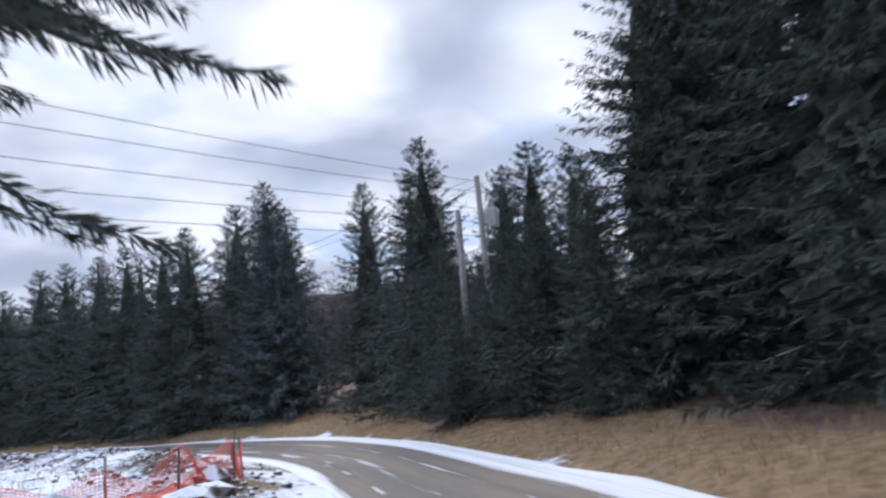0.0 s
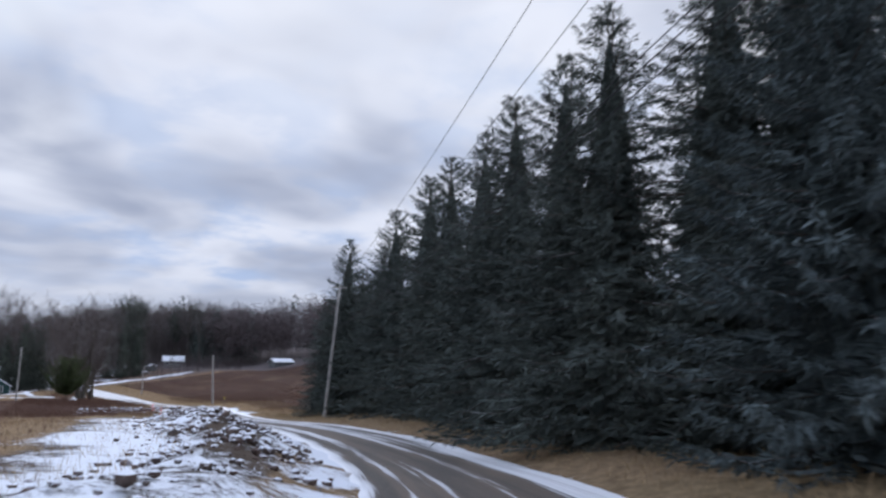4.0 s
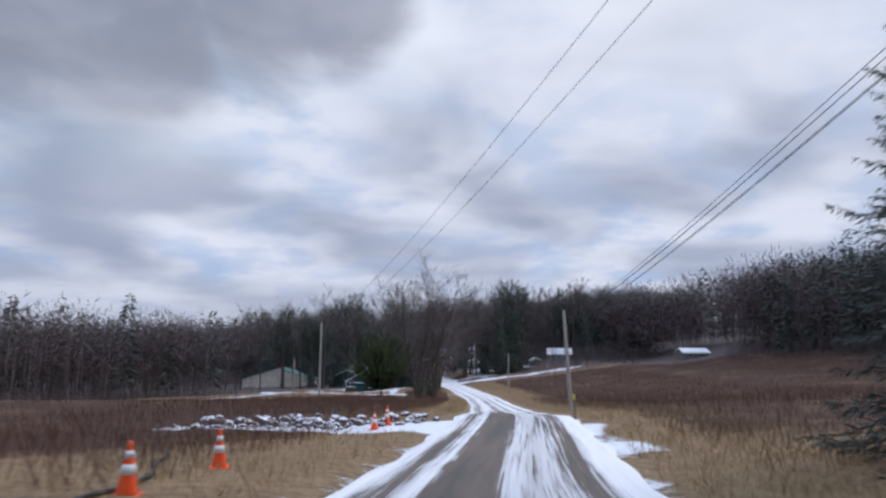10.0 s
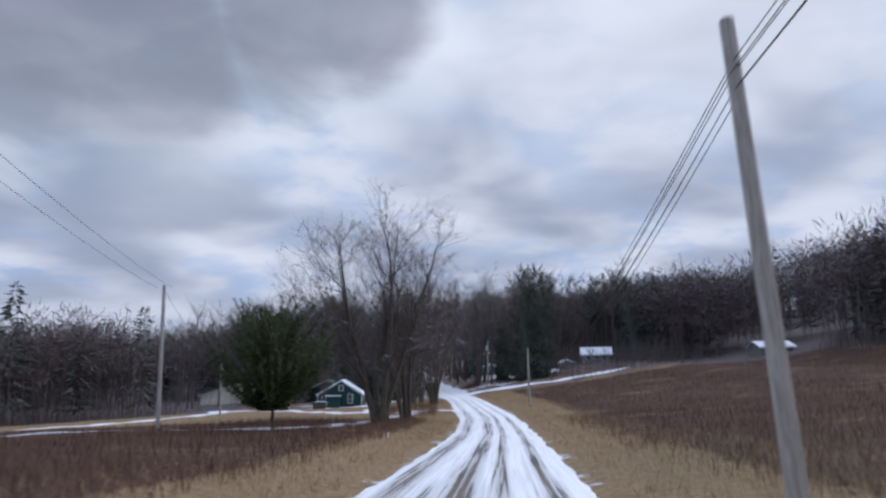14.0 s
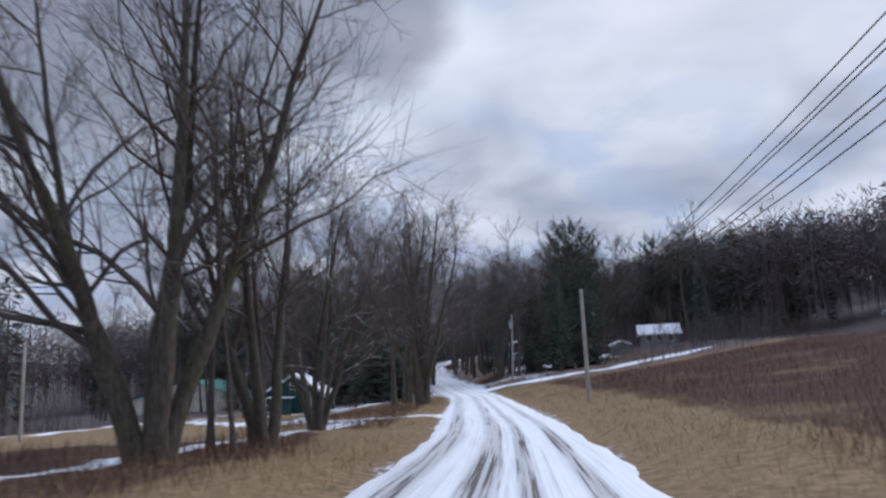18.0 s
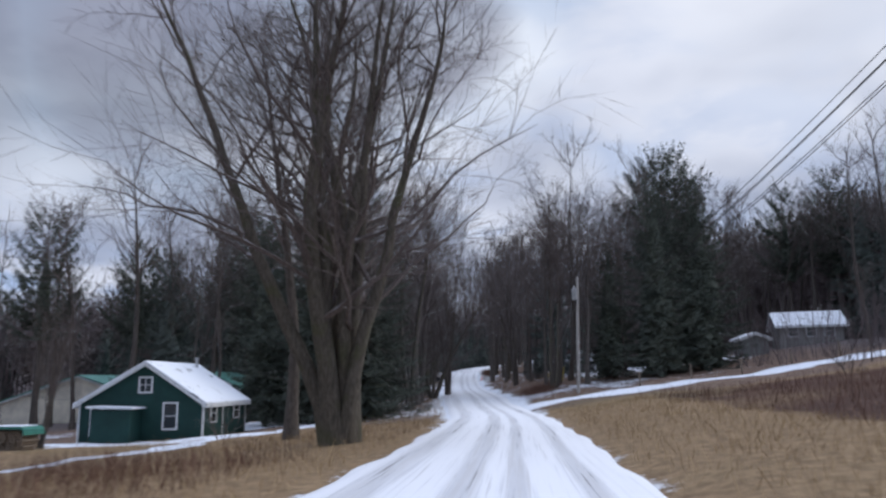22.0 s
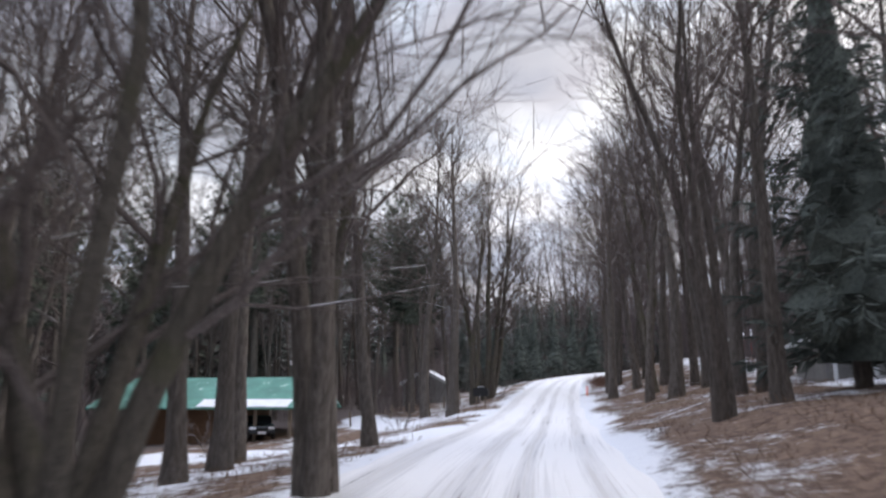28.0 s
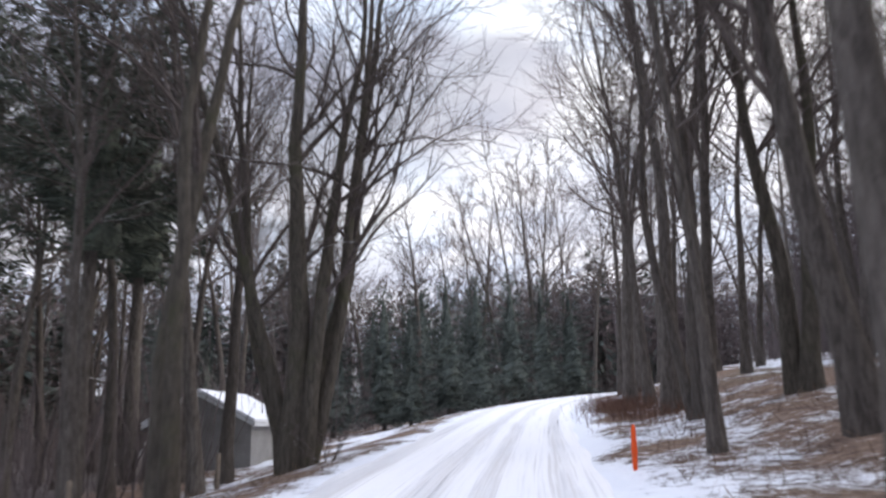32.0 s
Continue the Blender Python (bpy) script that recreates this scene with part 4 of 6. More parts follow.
FIRST = [(29.9, 11.0, 12.0, 0), (34.4, 13.4, 11.9, 2), (38.4, 18.0, 13.0, 1), (42.8, 15.0, 12.3, 2), (23.4, 6.8, 5.2, 2), (23.4, 8.0, 4.8, 0), (22.4, 5.4, 5.4, 1), (26.6, 9.4, 6.6, 2), (25.4, 5.2, 7.0, 0), (27.8, 7.0, 8.6, 1), (32.6, 6.6, 11.6, 2), (27.6, 4.0, 9.5, 1), (22.6, 0.4, 15.5, 0), (22.8, -2.0, 19.5, 1), (17.6, -4.2, 20.0, 2), (21.6, -6.0, 20.5, 0), (12.0, -7.6, 21.0, 1), (27.8, -0.8, 18.5, 2), (5.2, -10.2, 19.0, 0), (39.0, 9.6, 12.4, 2), (15.0, -10.0, 21.0, 0), (20.6, 2.6, 7.0, 1)]
small_spruces = [tree_thing("distant_spruce_tree", spruce(60 + k, 15, 4.0, 0.30, 0.8, 150, 9, 0.0, 1.8, 0.58), (MAT["bark"], MAT["spruce"]), "dark conifer among the bare woods", "tree", BOUGHS) for k in range(2)]
pines = [tree_thing("distant_pine_tree", spruce(65 + k, 20, 4.0, -0.10, 8.0, 110, 15, 0.05, 1.6, 0.40, 0.45, tiers=11), (MAT["bark"], MAT["hemlock"]), "tall dark pine with a bare lower trunk", "tree", BOUGHS) for k in range(2)]
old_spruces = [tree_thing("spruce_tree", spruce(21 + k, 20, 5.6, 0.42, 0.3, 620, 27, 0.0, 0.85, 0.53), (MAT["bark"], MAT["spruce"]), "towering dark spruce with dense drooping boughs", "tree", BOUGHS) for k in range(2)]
for x, y, tall, k in [(x, y, tall * 1.07, k) for x, y, tall, k in ROW] + FIRST:
    if tall > 17.6:
        plant(old_spruces[k % 2], x, y, tall / 20, sink=0.1, group="row of spruces beside the road")
        continue
    proto = blue if k == 3 else spruces[k]
    plant(proto, x, y, tall / (14 if k == 3 else 15), sink=0.1, group="row of spruces beside the road")
for x, y, tall, k in BACK:
    plant(small_spruces[k % 2], x, y, tall / 15 * 1.05, sink=0.1, label="dense dark spruce of the second row", group="row of spruces beside the road")
over = tree_thing("spruce_tree", spruce(44, 17, 6.2, 0.46, 5.8, 520, 60, 0.0, 0.72, 0.5, 0.8, 1.4), (MAT["bark"], MAT["spruce"]), "old spruce with boughs hanging over the road", "tree", BOUGHS)
plant(over, 1.9, 8.3, 1.0, turn=75)

pine = tree_thing("pine_tree", spruce(71, 5.4, 3.4, -0.18, 0.9, 260, 30, 0.04, 0.75, 0.5, 0.55, tiers=9), (MAT["bark"], MAT["pine"]), "bushy young pine at the field edge", "tree", BOUGHS)
plant(pine, 44.4, 154.8, 1.2, group="")
hemlocks = [tree_thing("hemlock_tree", spruce(80 + k, 16, 4.6, 0.28, 0.5, 300, 17, 0.02, 1.1, tiers=18), (MAT["bark"], MAT["hemlock"]), "dark green hemlock with dense feathery boughs", "tree", BOUGHS) for k in range(2)]
near_hemlock = tree_thing("hemlock_tree", spruce(88, 17, 5.2, 0.28, 0.4, 560, 34, 0.03, 0.70, 0.5, tiers=20), (MAT["bark"], MAT["hemlock"]), "dark green hemlock with dense feathery boughs", "tree", BOUGHS)
plant(near_hemlock, 50.6, 249.8, 1.06, group="hemlocks by the road")
for x, y, tall, k in ((46.4, 251.6, 18.5, 1), (49.0, 256.0, 17.0, 1), (42.4, 253.0, 15.5, 0), (47.2, 266.5, 12.0, 1), (75.0, 264.5, 17.0, 0), (71.2, 268.0, 13.0, 1), (79.0, 266.0, 18.0, 1)):
    plant(hemlocks[k], x, y, tall / 16, group="hemlocks by the road")

B2 = (MAT["bark"], MAT["twig"])
maples = [tree_thing("bare_maple_tree", bare_tree(100 + k, 17, st, sp, bole, r, (14, 8, 13), 0.014, up, 1.25, (0.5, 1.1)), (MAT["mossy"], MAT["twig"]), "old leafless maple with many stems and fine twigs", "tree")
          for k, (st, sp, bole, r, up) in enumerate(((5, 0.34, 0.20, 0.28, 0.06), (6, 0.50, 0.14, 0.22, 0.07), (4, 0.30, 0.22, 0.30, 0.09)))]
great_maple = [tree_thing("bare_maple_tree", bare_tree(108, 22, 10, 0.18, 0.21, 0.46, (13, 7, 11), 0.015, 0.06, 1.15, (0.55, 1.2)), (MAT["mossy"], MAT["twig"]), "huge old mossy maple with many upright stems", "tree")]
tall_trees = [tree_thing("bare_tree", bare_tree(120 + k, 20, 1, 0, bole, r, (20, 6, 13), 0.016, 0.07, 1.0, (0.45, 1.05)), B2, "tall straight leafless tree with a grey trunk", "tree")
              for k, (bole, r) in enumerate(((0.30, 0.26), (0.40, 0.30), (0.25, 0.20), (0.45, 0.24), (0.33, 0.16)))]
twins = [tree_thing("twin_stem_tree", bare_tree(140 + k, 19, 2, 0.11, 0.28, 0.28, (17, 6, 13), 0.016, 0.07, 1.0, (0.45, 1.05)), (MAT["mossy"], MAT["twig"]), "leafless tree with two stems from one base", "tree") for k in range(2)]
arching = [tree_thing("arching_tree", bare_tree(150 + k, 19, 3, 0.20, 0.22, 0.20, (12, 6, 9), 0.018, 0.11, 1.25, (0.3, 0.8)), B2, "leafless roadside tree with stems spreading over the road", "tree") for k in range(2)]

clumps = [tree_thing("bare_maple_tree", bare_tree(158, 19, 6, 0.22, 0.24, 0.30, (12, 6, 10), 0.016, 0.07, 1.1, (0.45, 1.0)), (MAT["mossy"], MAT["twig"]), "clump of upright maple stems from one mossy base", "tree")]

woods = [tree_thing("bare_tree", bare_tree(160 + k, 21, 1, 0, bole, r, (14, 5, 11), 0.021, 0.07, 1.0, (0.45, 1.05)), B2, "tall slender leafless tree of the woods", "tree")
         for k, (bole, r) in enumerate(((0.30, 0.20), (0.42, 0.24), (0.25, 0.17), (0.48, 0.20), (0.35, 0.14), (0.38, 0.26)))]
NEAR = [  # proto list, which, x, y, scale
    (maples, 0, 49.6, 173.8, 1.16), (tall_trees, 2, 50.2, 177.0, 0.62), (tall_trees, 4, 51.6, 174.8, 0.55), (maples, 2, 51.8, 177.2, 0.74), (maples, 1, 51.4, 188.6, 0.80), (tall_trees, 4, 51.9, 187.0, 0.6),
    (great_maple, 0, 55.3, 221.6, 0.92), (twins, 0, 53.4, 230.6, 0.95), (tall_trees, 1, 52.2, 226.6, 0.9), (tall_trees, 4, 52.4, 237.0, 0.85),
    (twins, 1, 53.2, 256.5, 1.08), (tall_trees, 1, 53.2, 260.6, 1.05), (tall_trees, 0, 53.3, 263.1, 1.0), (maples, 1, 54.0, 267.2, 0.85), (tall_trees, 3, 51.0, 266.4, 1.1),
    (twins, 0, 54.6, 278.8, 1.0), (tall_trees, 0, 55.0, 283.5, 0.85), (tall_trees, 3, 52.4, 276.4, 1.0), (tall_trees, 1, 51.0, 281.5, 1.0),
    (tall_trees, 3, 51.0, 328.0, 1.05),
    (tall_trees, 3, 47.4, 327.0, 1.0),
    (tall_trees, 1, 65.6, 266.5, 1.0), (tall_trees, 0, 67.5, 271.9, 1.0), (twins, 1, 65.2, 263.2, 0.95), (tall_trees, 3, 66.2, 270.0, 0.9), (tall_trees, 2, 64.6, 264.6, 0.9),
    (tall_trees, 1, 69.5, 298.6, 1.05), (tall_trees, 3, 70.0, 295.8, 1.0), 
    (tall_trees, 1, 68.0, 312.0, 1.1), (tall_trees, 0, 69.2, 308.0, 1.0), (tall_trees, 2, 66.2, 333.0, 1.05), (twins, 0, 68.0, 322.0, 1.0), (tall_trees, 3, 71.0, 318.0, 1.0),
    (woods, 0, 65.8, 335.5, 1.15), (woods, 1, 66.6, 341.0, 1.1), (woods, 2, 67.0, 347.5, 1.1), (woods, 3, 70.4, 353.0, 1.15), (woods, 5, 66.0, 328.0, 1.1),
    (woods, 2, 63.0, 373.0, 1.3), (woods, 4, 66.0, 379.0, 1.4), (woods, 0, 69.0, 384.0, 1.4), (woods, 2, 61.4, 380.0, 1.5),
    (woods, 1, 57.0, 386.0, 1.45), (woods, 3, 64.8, 388.0, 1.5), (woods, 5, 62.4, 385.0, 1.5), (woods, 0, 59.4, 383.0, 1.4)]
NEAR = [(kinds, k, *upper(x, y), sc) for kinds, k, x, y, sc in NEAR]
NEAR += [(tall_trees, 1, 48.8, 308.4, 1.15), (twins, 1, 48.9, 315.6, 1.1), (clumps, 0, 48.7, 322.3, 1.12), (tall_trees, 1, 62.3, 299.6, 1.1), (twins, 0, 61.5, 306.8, 1.05), (tall_trees, 0, 60.9, 315.8, 1.1),
         (tall_trees, 3, 64.0, 291.2, 1.1), (tall_trees, 1, 65.2, 291.6, 1.1)]
for kinds, k, x, y, sc in NEAR:
    plant(kinds[k], x, y, sc)
NEAR_XY = np.array([(n[2], n[3]) for n in NEAR])

# ---- the woods on both sides of the road, tree by tree ----
rng = np.random.default_rng(5)
# trees that lean over the road from both edges and close it above
verge = []
for k, sv in enumerate(np.concatenate([np.arange(276, 342, 3.3), np.arange(342, 400, 6.5)])):
    i = int(np.argmin(np.abs(s_way - sv)))
    side = -1 if k % 2 else 1
    if (side > 0 and sv < 316) or (side < 0 and (sv > 338 or 284 < sv < 334)):
        continue
    lat_off = (edge_l[i] - rng.uniform(1.6, 3.6)) if side < 0 else (edge_r[i] + rng.uniform(1.8, 3.8))
    x, y = fine_way[i, 0] + right[i, 0] * lat_off, fine_way[i, 1] + right[i, 1] * lat_off
    if lane_mask(np.array([x]), np.array([y]))[0] > 0.1 or np.min(np.hypot(NEAR_XY[:, 0] - x, NEAR_XY[:, 1] - y)) < 1.8:
        continue
    verge.append((x, y))
    kinds = (arching[0], woods[1], arching[1], woods[4], woods[0])[k % 5]
    plant(kinds, x, y, rng.uniform(0.95, 1.25), lean=(0, -1.5 * side), turn=rng.uniform(-20, 20), group="bare trees at the road's edge")
SPACES = [(43, 237, 13), (38, 312, 10), (95, 284, 9), (75, 322, 7), (50, 304, 4), (46, 292, 5), (46, 210, 16), (84, 290, 6), (89, 274, 7), (75, 297, 5)]
SPACES = [(*(upper(a, b) if (a, b) not in ((95, 284), (84, 290), (89, 274)) else (a, b)), r) for a, b, r in SPACES]
placed = [tuple(p) for p in NEAR_XY] + verge
count = 0
for _ in range(4000):
    if count >= 175:
        break
    y = rng.uniform(258, 402)
    x = rng.uniform(5, 125)
    s, d, _z = (float(v[0]) for v in along([x], [y]))
    near_edge = 4.6 if d > 0 else 5.8
    if abs(d) < near_edge + (1.8 if y < 340 else 0) or abs(d) > 62 or (d > 0 and y < 262) or (d > 0 and y < 262 + 0.2 * d):
        continue
    if d < 0 and y > 328 and d > -15:
        continue
    if rng.uniform() > math.exp(-abs(d) / 28) + 0.12:
        continue
    if any(math.hypot(x - a, y - b) < r for a, b, r in SPACES) or any(math.hypot(x - a, y - b) < 2.1 for a, b in placed):
        continue
    if lane_mask(np.array([x]), np.array([y]))[0] > 0.2:
        continue
    placed.append((x, y))
    count += 1
    if rng.uniform() < (0.10 if y < 335 else 0.25) and abs(d) > 24:
        plant(small_spruces[count % 2], x, y, rng.uniform(0.5, 0.95), group="conifers in the woods")
    else:
        plant(woods[int(rng.integers(0, 6))], x, y, rng.uniform(0.85, 1.25), lean=(rng.uniform(-2.5, 2.5), rng.uniform(-2.5, 2.5)), group="bare trees of the woods")
for x, y, sc in ((38, 268, 1.05), (30, 262, 1.0), (33, 278, 1.1), (30, 296, 1.1), (24, 292, 1.2), (108, 284, 1.3), (114, 282, 1.35), (70, 285, 1.1), (125, 285, 1.3), (12, 300, 1.2), (-5, 300, 1.1), (52, 372, 0.9), (56, 380, 0.85), (50, 385, 0.9), (60, 392, 0.9), (66, 396, 0.8), (46, 378, 0.8), (57, 368, 0.6), (106, 276, 1.0), (112, 280, 1.1), (20, 300, 1.0), (26, 320, 1.0), (30, 332, 1.0), (72, 398, 0.9), (80, 402, 0.9)):
    plant(small_spruces[int(x) % 2], *upper(x, y), sc, group="conifers in the woods")


# the wooded slopes behind the cottage and behind the cabin
for lo, hi, n in (((66, 262), (138, 345), 95), ((2, 258), (42, 350), 50)):
    for _ in range(n * 4):
        x, y = rng.uniform(lo[0], hi[0]), rng.uniform(lo[1], hi[1])
        d = float(along([x], [y])[1][0])
        if n <= 0 or not 18 < abs(d) < 66 or (d > 0 and y < 266 + 0.2 * d) or lane_mask(np.array([x]), np.array([y]))[0] > 0.1:
            continue
        if any(math.hypot(x - a, y - b) < r for a, b, r in SPACES + [(16, 280, 16)]) or any(math.hypot(x - a, y - b) < 2.4 for a, b in placed):
            continue
        placed.append((x, y))
        n -= 1
        plant(woods[int(rng.integers(0, 6))], x, y, rng.uniform(0.85, 1.15), lean=(rng.uniform(-2, 2), rng.uniform(-2, 2)), group="bare trees of the woods")
for x, y, sc in ((54.4, 348.0, 0.50), (56.2, 353.5, 0.62), (58.0, 359.0, 0.66), (60.6, 364.5, 0.70), (63.4, 371.0, 0.72), (52.2, 351.0, 0.60), (50.0, 346.5, 0.55), (66.4, 377.0, 0.75)):
    plant(small_spruces[int(x) % 2], *upper(x, y), sc * 1.05, label="dark conifer closing the view along the road", group="conifers in the woods")
for x, y, sc in ((36, 322, 0.9), (39.5, 329, 1.0), (32, 328, 0.95), (44.5, 326, 0.85), (41, 334, 1.0), (34, 334, 1.0), (48.5, 330, 0.9), (46, 340, 1.0), (29, 326, 0.9), (37.5, 318, 0.8), (43, 318.5, 0.75), (39, 340, 1.0), (50.2, 336.5, 0.9), (76.5, 338, 1.0), (78.5, 341, 0.95), (75, 334, 1.0), (80.5, 337.5, 1.0), (73.2, 341.5, 0.9)):
    plant(woods[int(x * 3) % 6], *upper(x, y), sc, group="bare trees of the woods")
for x, y, sc in ((55.2, 271.0, 1.05), (65.0, 281.0, 0.95)):
    plant(arching[int(y) % 2], *upper(x, y), sc, group="bare trees at the road's edge")
# dark pines and conifers that stand out of the woods
for x, y, tall in ((21.7, 278.6, 19), (29.3, 281.1, 20), (17.7, 262, 20), (24, 268, 18), (34, 272, 21), (37.7, 266, 19), (78.0, 272, 22), (82, 284, 24), (79.5, 288, 25), (104, 293, 22), (107, 297, 20), (99, 296, 21), (86, 296, 23), (42.1, 322.2, 19), (28.6, 319.3, 25), (24, 322, 23), (33.0, 325.0, 27), (38, 331, 21), (22, 313, 21), (28, 331, 22), (18, 305, 21), (24, 299, 20)):
    plant(pines[int(x) % 2], x, y, tall / 20, group="dark pines in the woods")


# ---- far woods ----
def far_tree(seed):
    """A tree of the distant slopes: trunk, limbs and a rounded crown of fine twigs, all slender kites."""
    r = np.random.default_rng(seed)
    tall, wide, n = r.uniform(15, 20), r.uniform(3.0, 4.4), 112
    v = r.normal(0, 1, (n, 3))
    v *= (r.uniform(0.15, 1.0, n) ** 0.45 / np.linalg.norm(v, axis=1))[:, None]
    p = np.stack([v[:, 0] * wide, v[:, 1] * wide, tall * (0.56 + 0.36 * v[:, 2])], 1)
    way = np.stack([v[:, 0] * 1.1, v[:, 1] * 1.1, 0.10 + 0.45 * v[:, 2]], 1) + r.normal(0, 0.45, (n, 3))
    way /= np.linalg.norm(way, axis=1, keepdims=True)
    twigs = slivers(p, way, r.uniform(0.8, 2.0, n), r.uniform(0.045, 0.085, n), r)
    m = 8
    z = tall * r.uniform(0.22, 0.7, m)
    az = r.uniform(0, 6.28, m)
    base = np.stack([0 * z, 0 * z, z], 1)
    way = np.stack([np.cos(az) * 0.7, np.sin(az) * 0.7, 0.7 + 0 * z], 1)
    limbs = slivers(base, way, tall * r.uniform(0.18, 0.32, m), np.full(m, 0.06), r)
    trunk = [slivers(np.array([[0, 0, -0.5]]), np.array([[r.normal(0, 0.04), r.normal(0, 0.04), 1.0]]), np.array([tall * 0.9]), np.array([0.10]), r) for _ in range(2)]
    return joined(trunk + [limbs, twigs])


def far_conifer(seed):
    r = np.random.default_rng(seed)
    tall, n = r.uniform(14, 19), 190
    f = r.uniform(0.12, 1.0, n)
    az = r.uniform(0, 6.28, n)
    rad = (1 - f) ** 0.7 * 3.2 * r.uniform(0.4, 1.0, n) + 0.2
    p = np.stack([rad * np.cos(az) * 0.35, rad * np.sin(az) * 0.35, f * tall], 1)
    way = np.stack([np.cos(az), np.sin(az), r.uniform(-0.7, 0.25, n)], 1)
    way /= np.linalg.norm(way, axis=1, keepdims=True)
    tr = slivers(np.array([[0, 0, -0.5]]), np.array([[0, 0, 1.0]]), np.array([tall]), np.array([0.2]), r)
    return joined([slivers(p, way, rad * 0.9 + 0.6, 0.12 + 0.06 * rad, r), tr])


far_kinds = [far_tree(300 + k) for k in range(8)]
far_green = [far_conifer(330 + k) for k in range(4)]
spots = np.vstack([np.stack([rng.uniform(-160, 240, 58000), rng.uniform(20, 440, 58000)], 1), np.stack([rng.uniform(-30, 160, 900), rng.uniform(330, 470, 900)], 1)])
s, d, _z = along(spots[:, 0], spots[:, 1])
inner = np.where(d < 0, np.interp(s, [0, 120, 200, 250, 280, 375, 405, 480], [120, 100, 92, 62, 50, 48, 10, 9]), np.interp(s, [0, 80, 120, 200, 258, 268, 375, 405, 480], [95, 95, 78, 72, 66, 52, 48, 10, 9]))
depth = np.abs(d) - inner
ridge = (d < 0) & (d < -195) & (d > -262) & (s < 330)
keep = (depth > 0) & (rng.uniform(0, 1, len(d)) < np.exp(-depth / np.where(s < 330, 21, 14)) + 0.05 * ridge) & ~((d > 0) & (s < 60))
for a, b, r in ((95, 284, 9), (118, 250, 16), (8, 268, 24)):
    keep &= np.hypot(spots[:, 0] - a, spots[:, 1] - b) > r
spots = spots[keep]
zs = height(spots[:, 0], spots[:, 1])
pieces, green = [], []
grove = np.sin(spots[:, 0] * 0.045 + 1.1) * np.sin(spots[:, 1] * 0.038 + 0.4)
for k, ((x, y), z) in enumerate(zip(spots, zs)):
    dark = rng.uniform() < (0.22 if grove[k] > 0.35 else 0.03)
    v, f = far_green[k % 4] if dark else far_kinds[k % 8]
    a, sc = rng.uniform(0, 6.28), rng.uniform(0.85, 1.2) * (1.15 if x > 90 and y > 225 else 0.92 if x > 90 and y > 120 else 1.0)
    c, sn = math.cos(a) * sc, math.sin(a) * sc
    (green if dark else pieces).append((v @ np.array([[c, sn, 0], [-sn, c, 0], [0, 0, sc]]) + (x, y, z), f))
v, f = joined(pieces)
tagged(mesh_obj("far_woods", v, f, MAT["hazed_bark"]), "distant grey-brown leafless woods on the slopes", "woods", kind="stuff")
v, f = joined(green)
tagged(mesh_obj("far_conifers", v, f, MAT["spruce"]), "scattered dark conifers in the distant woods", "woods", kind="stuff")

# saplings and thicket that close the woods between the trees
def thicket(n, box_lo, box_hi, tall, wide, fill):
    x, y = rng.uniform(box_lo[0], box_hi[0], n), rng.uniform(box_lo[1], box_hi[1], n)
    s, d, _z = along(x, y)
    reach = np.where(d < 0, np.interp(s, [0, 120, 200, 250, 280, 345, 480], [114, 94, 86, 56, 30, 12, 8]), np.interp(s, [0, 80, 120, 200, 258, 268, 340, 480], [92, 92, 74, 68, 62, 24, 14, 8]))
    deep = np.abs(d) - reach
    keep = (deep > 0) & (deep < fill) & ~((d > 0) & (s < 40)) & (lane_mask(x, y) < 0.05)
    for a, b, r in ((95, 284, 9), (89, 273, 8), (71, 298, 5), (120, 250, 12), (14, 270, 22), (32.5, 310, 11), (74, 347, 5)):
        keep &= np.hypot(x - a, y - b) > r
    x, y = x[keep], y[keep]
    return blades(x, y, height(x, y), rng.uniform(*tall, len(x)), rng.uniform(*wide, len(x)), rng, 0.22)


v, f = joined([thicket(330000, (-150, 30), (260, 480), (1.2, 7.0), (0.02, 0.05), 26), thicket(26000, (0, 255), (130, 420), (1.0, 5.5), (0.012, 0.03), 40)])
# shares the far woods' bark, with haze mixed into its colour
tagged(mesh_obj("thicket", v, f, MAT["hazed_bark"]), "grey-brown saplings and brush filling the woods", "brush", kind="stuff")

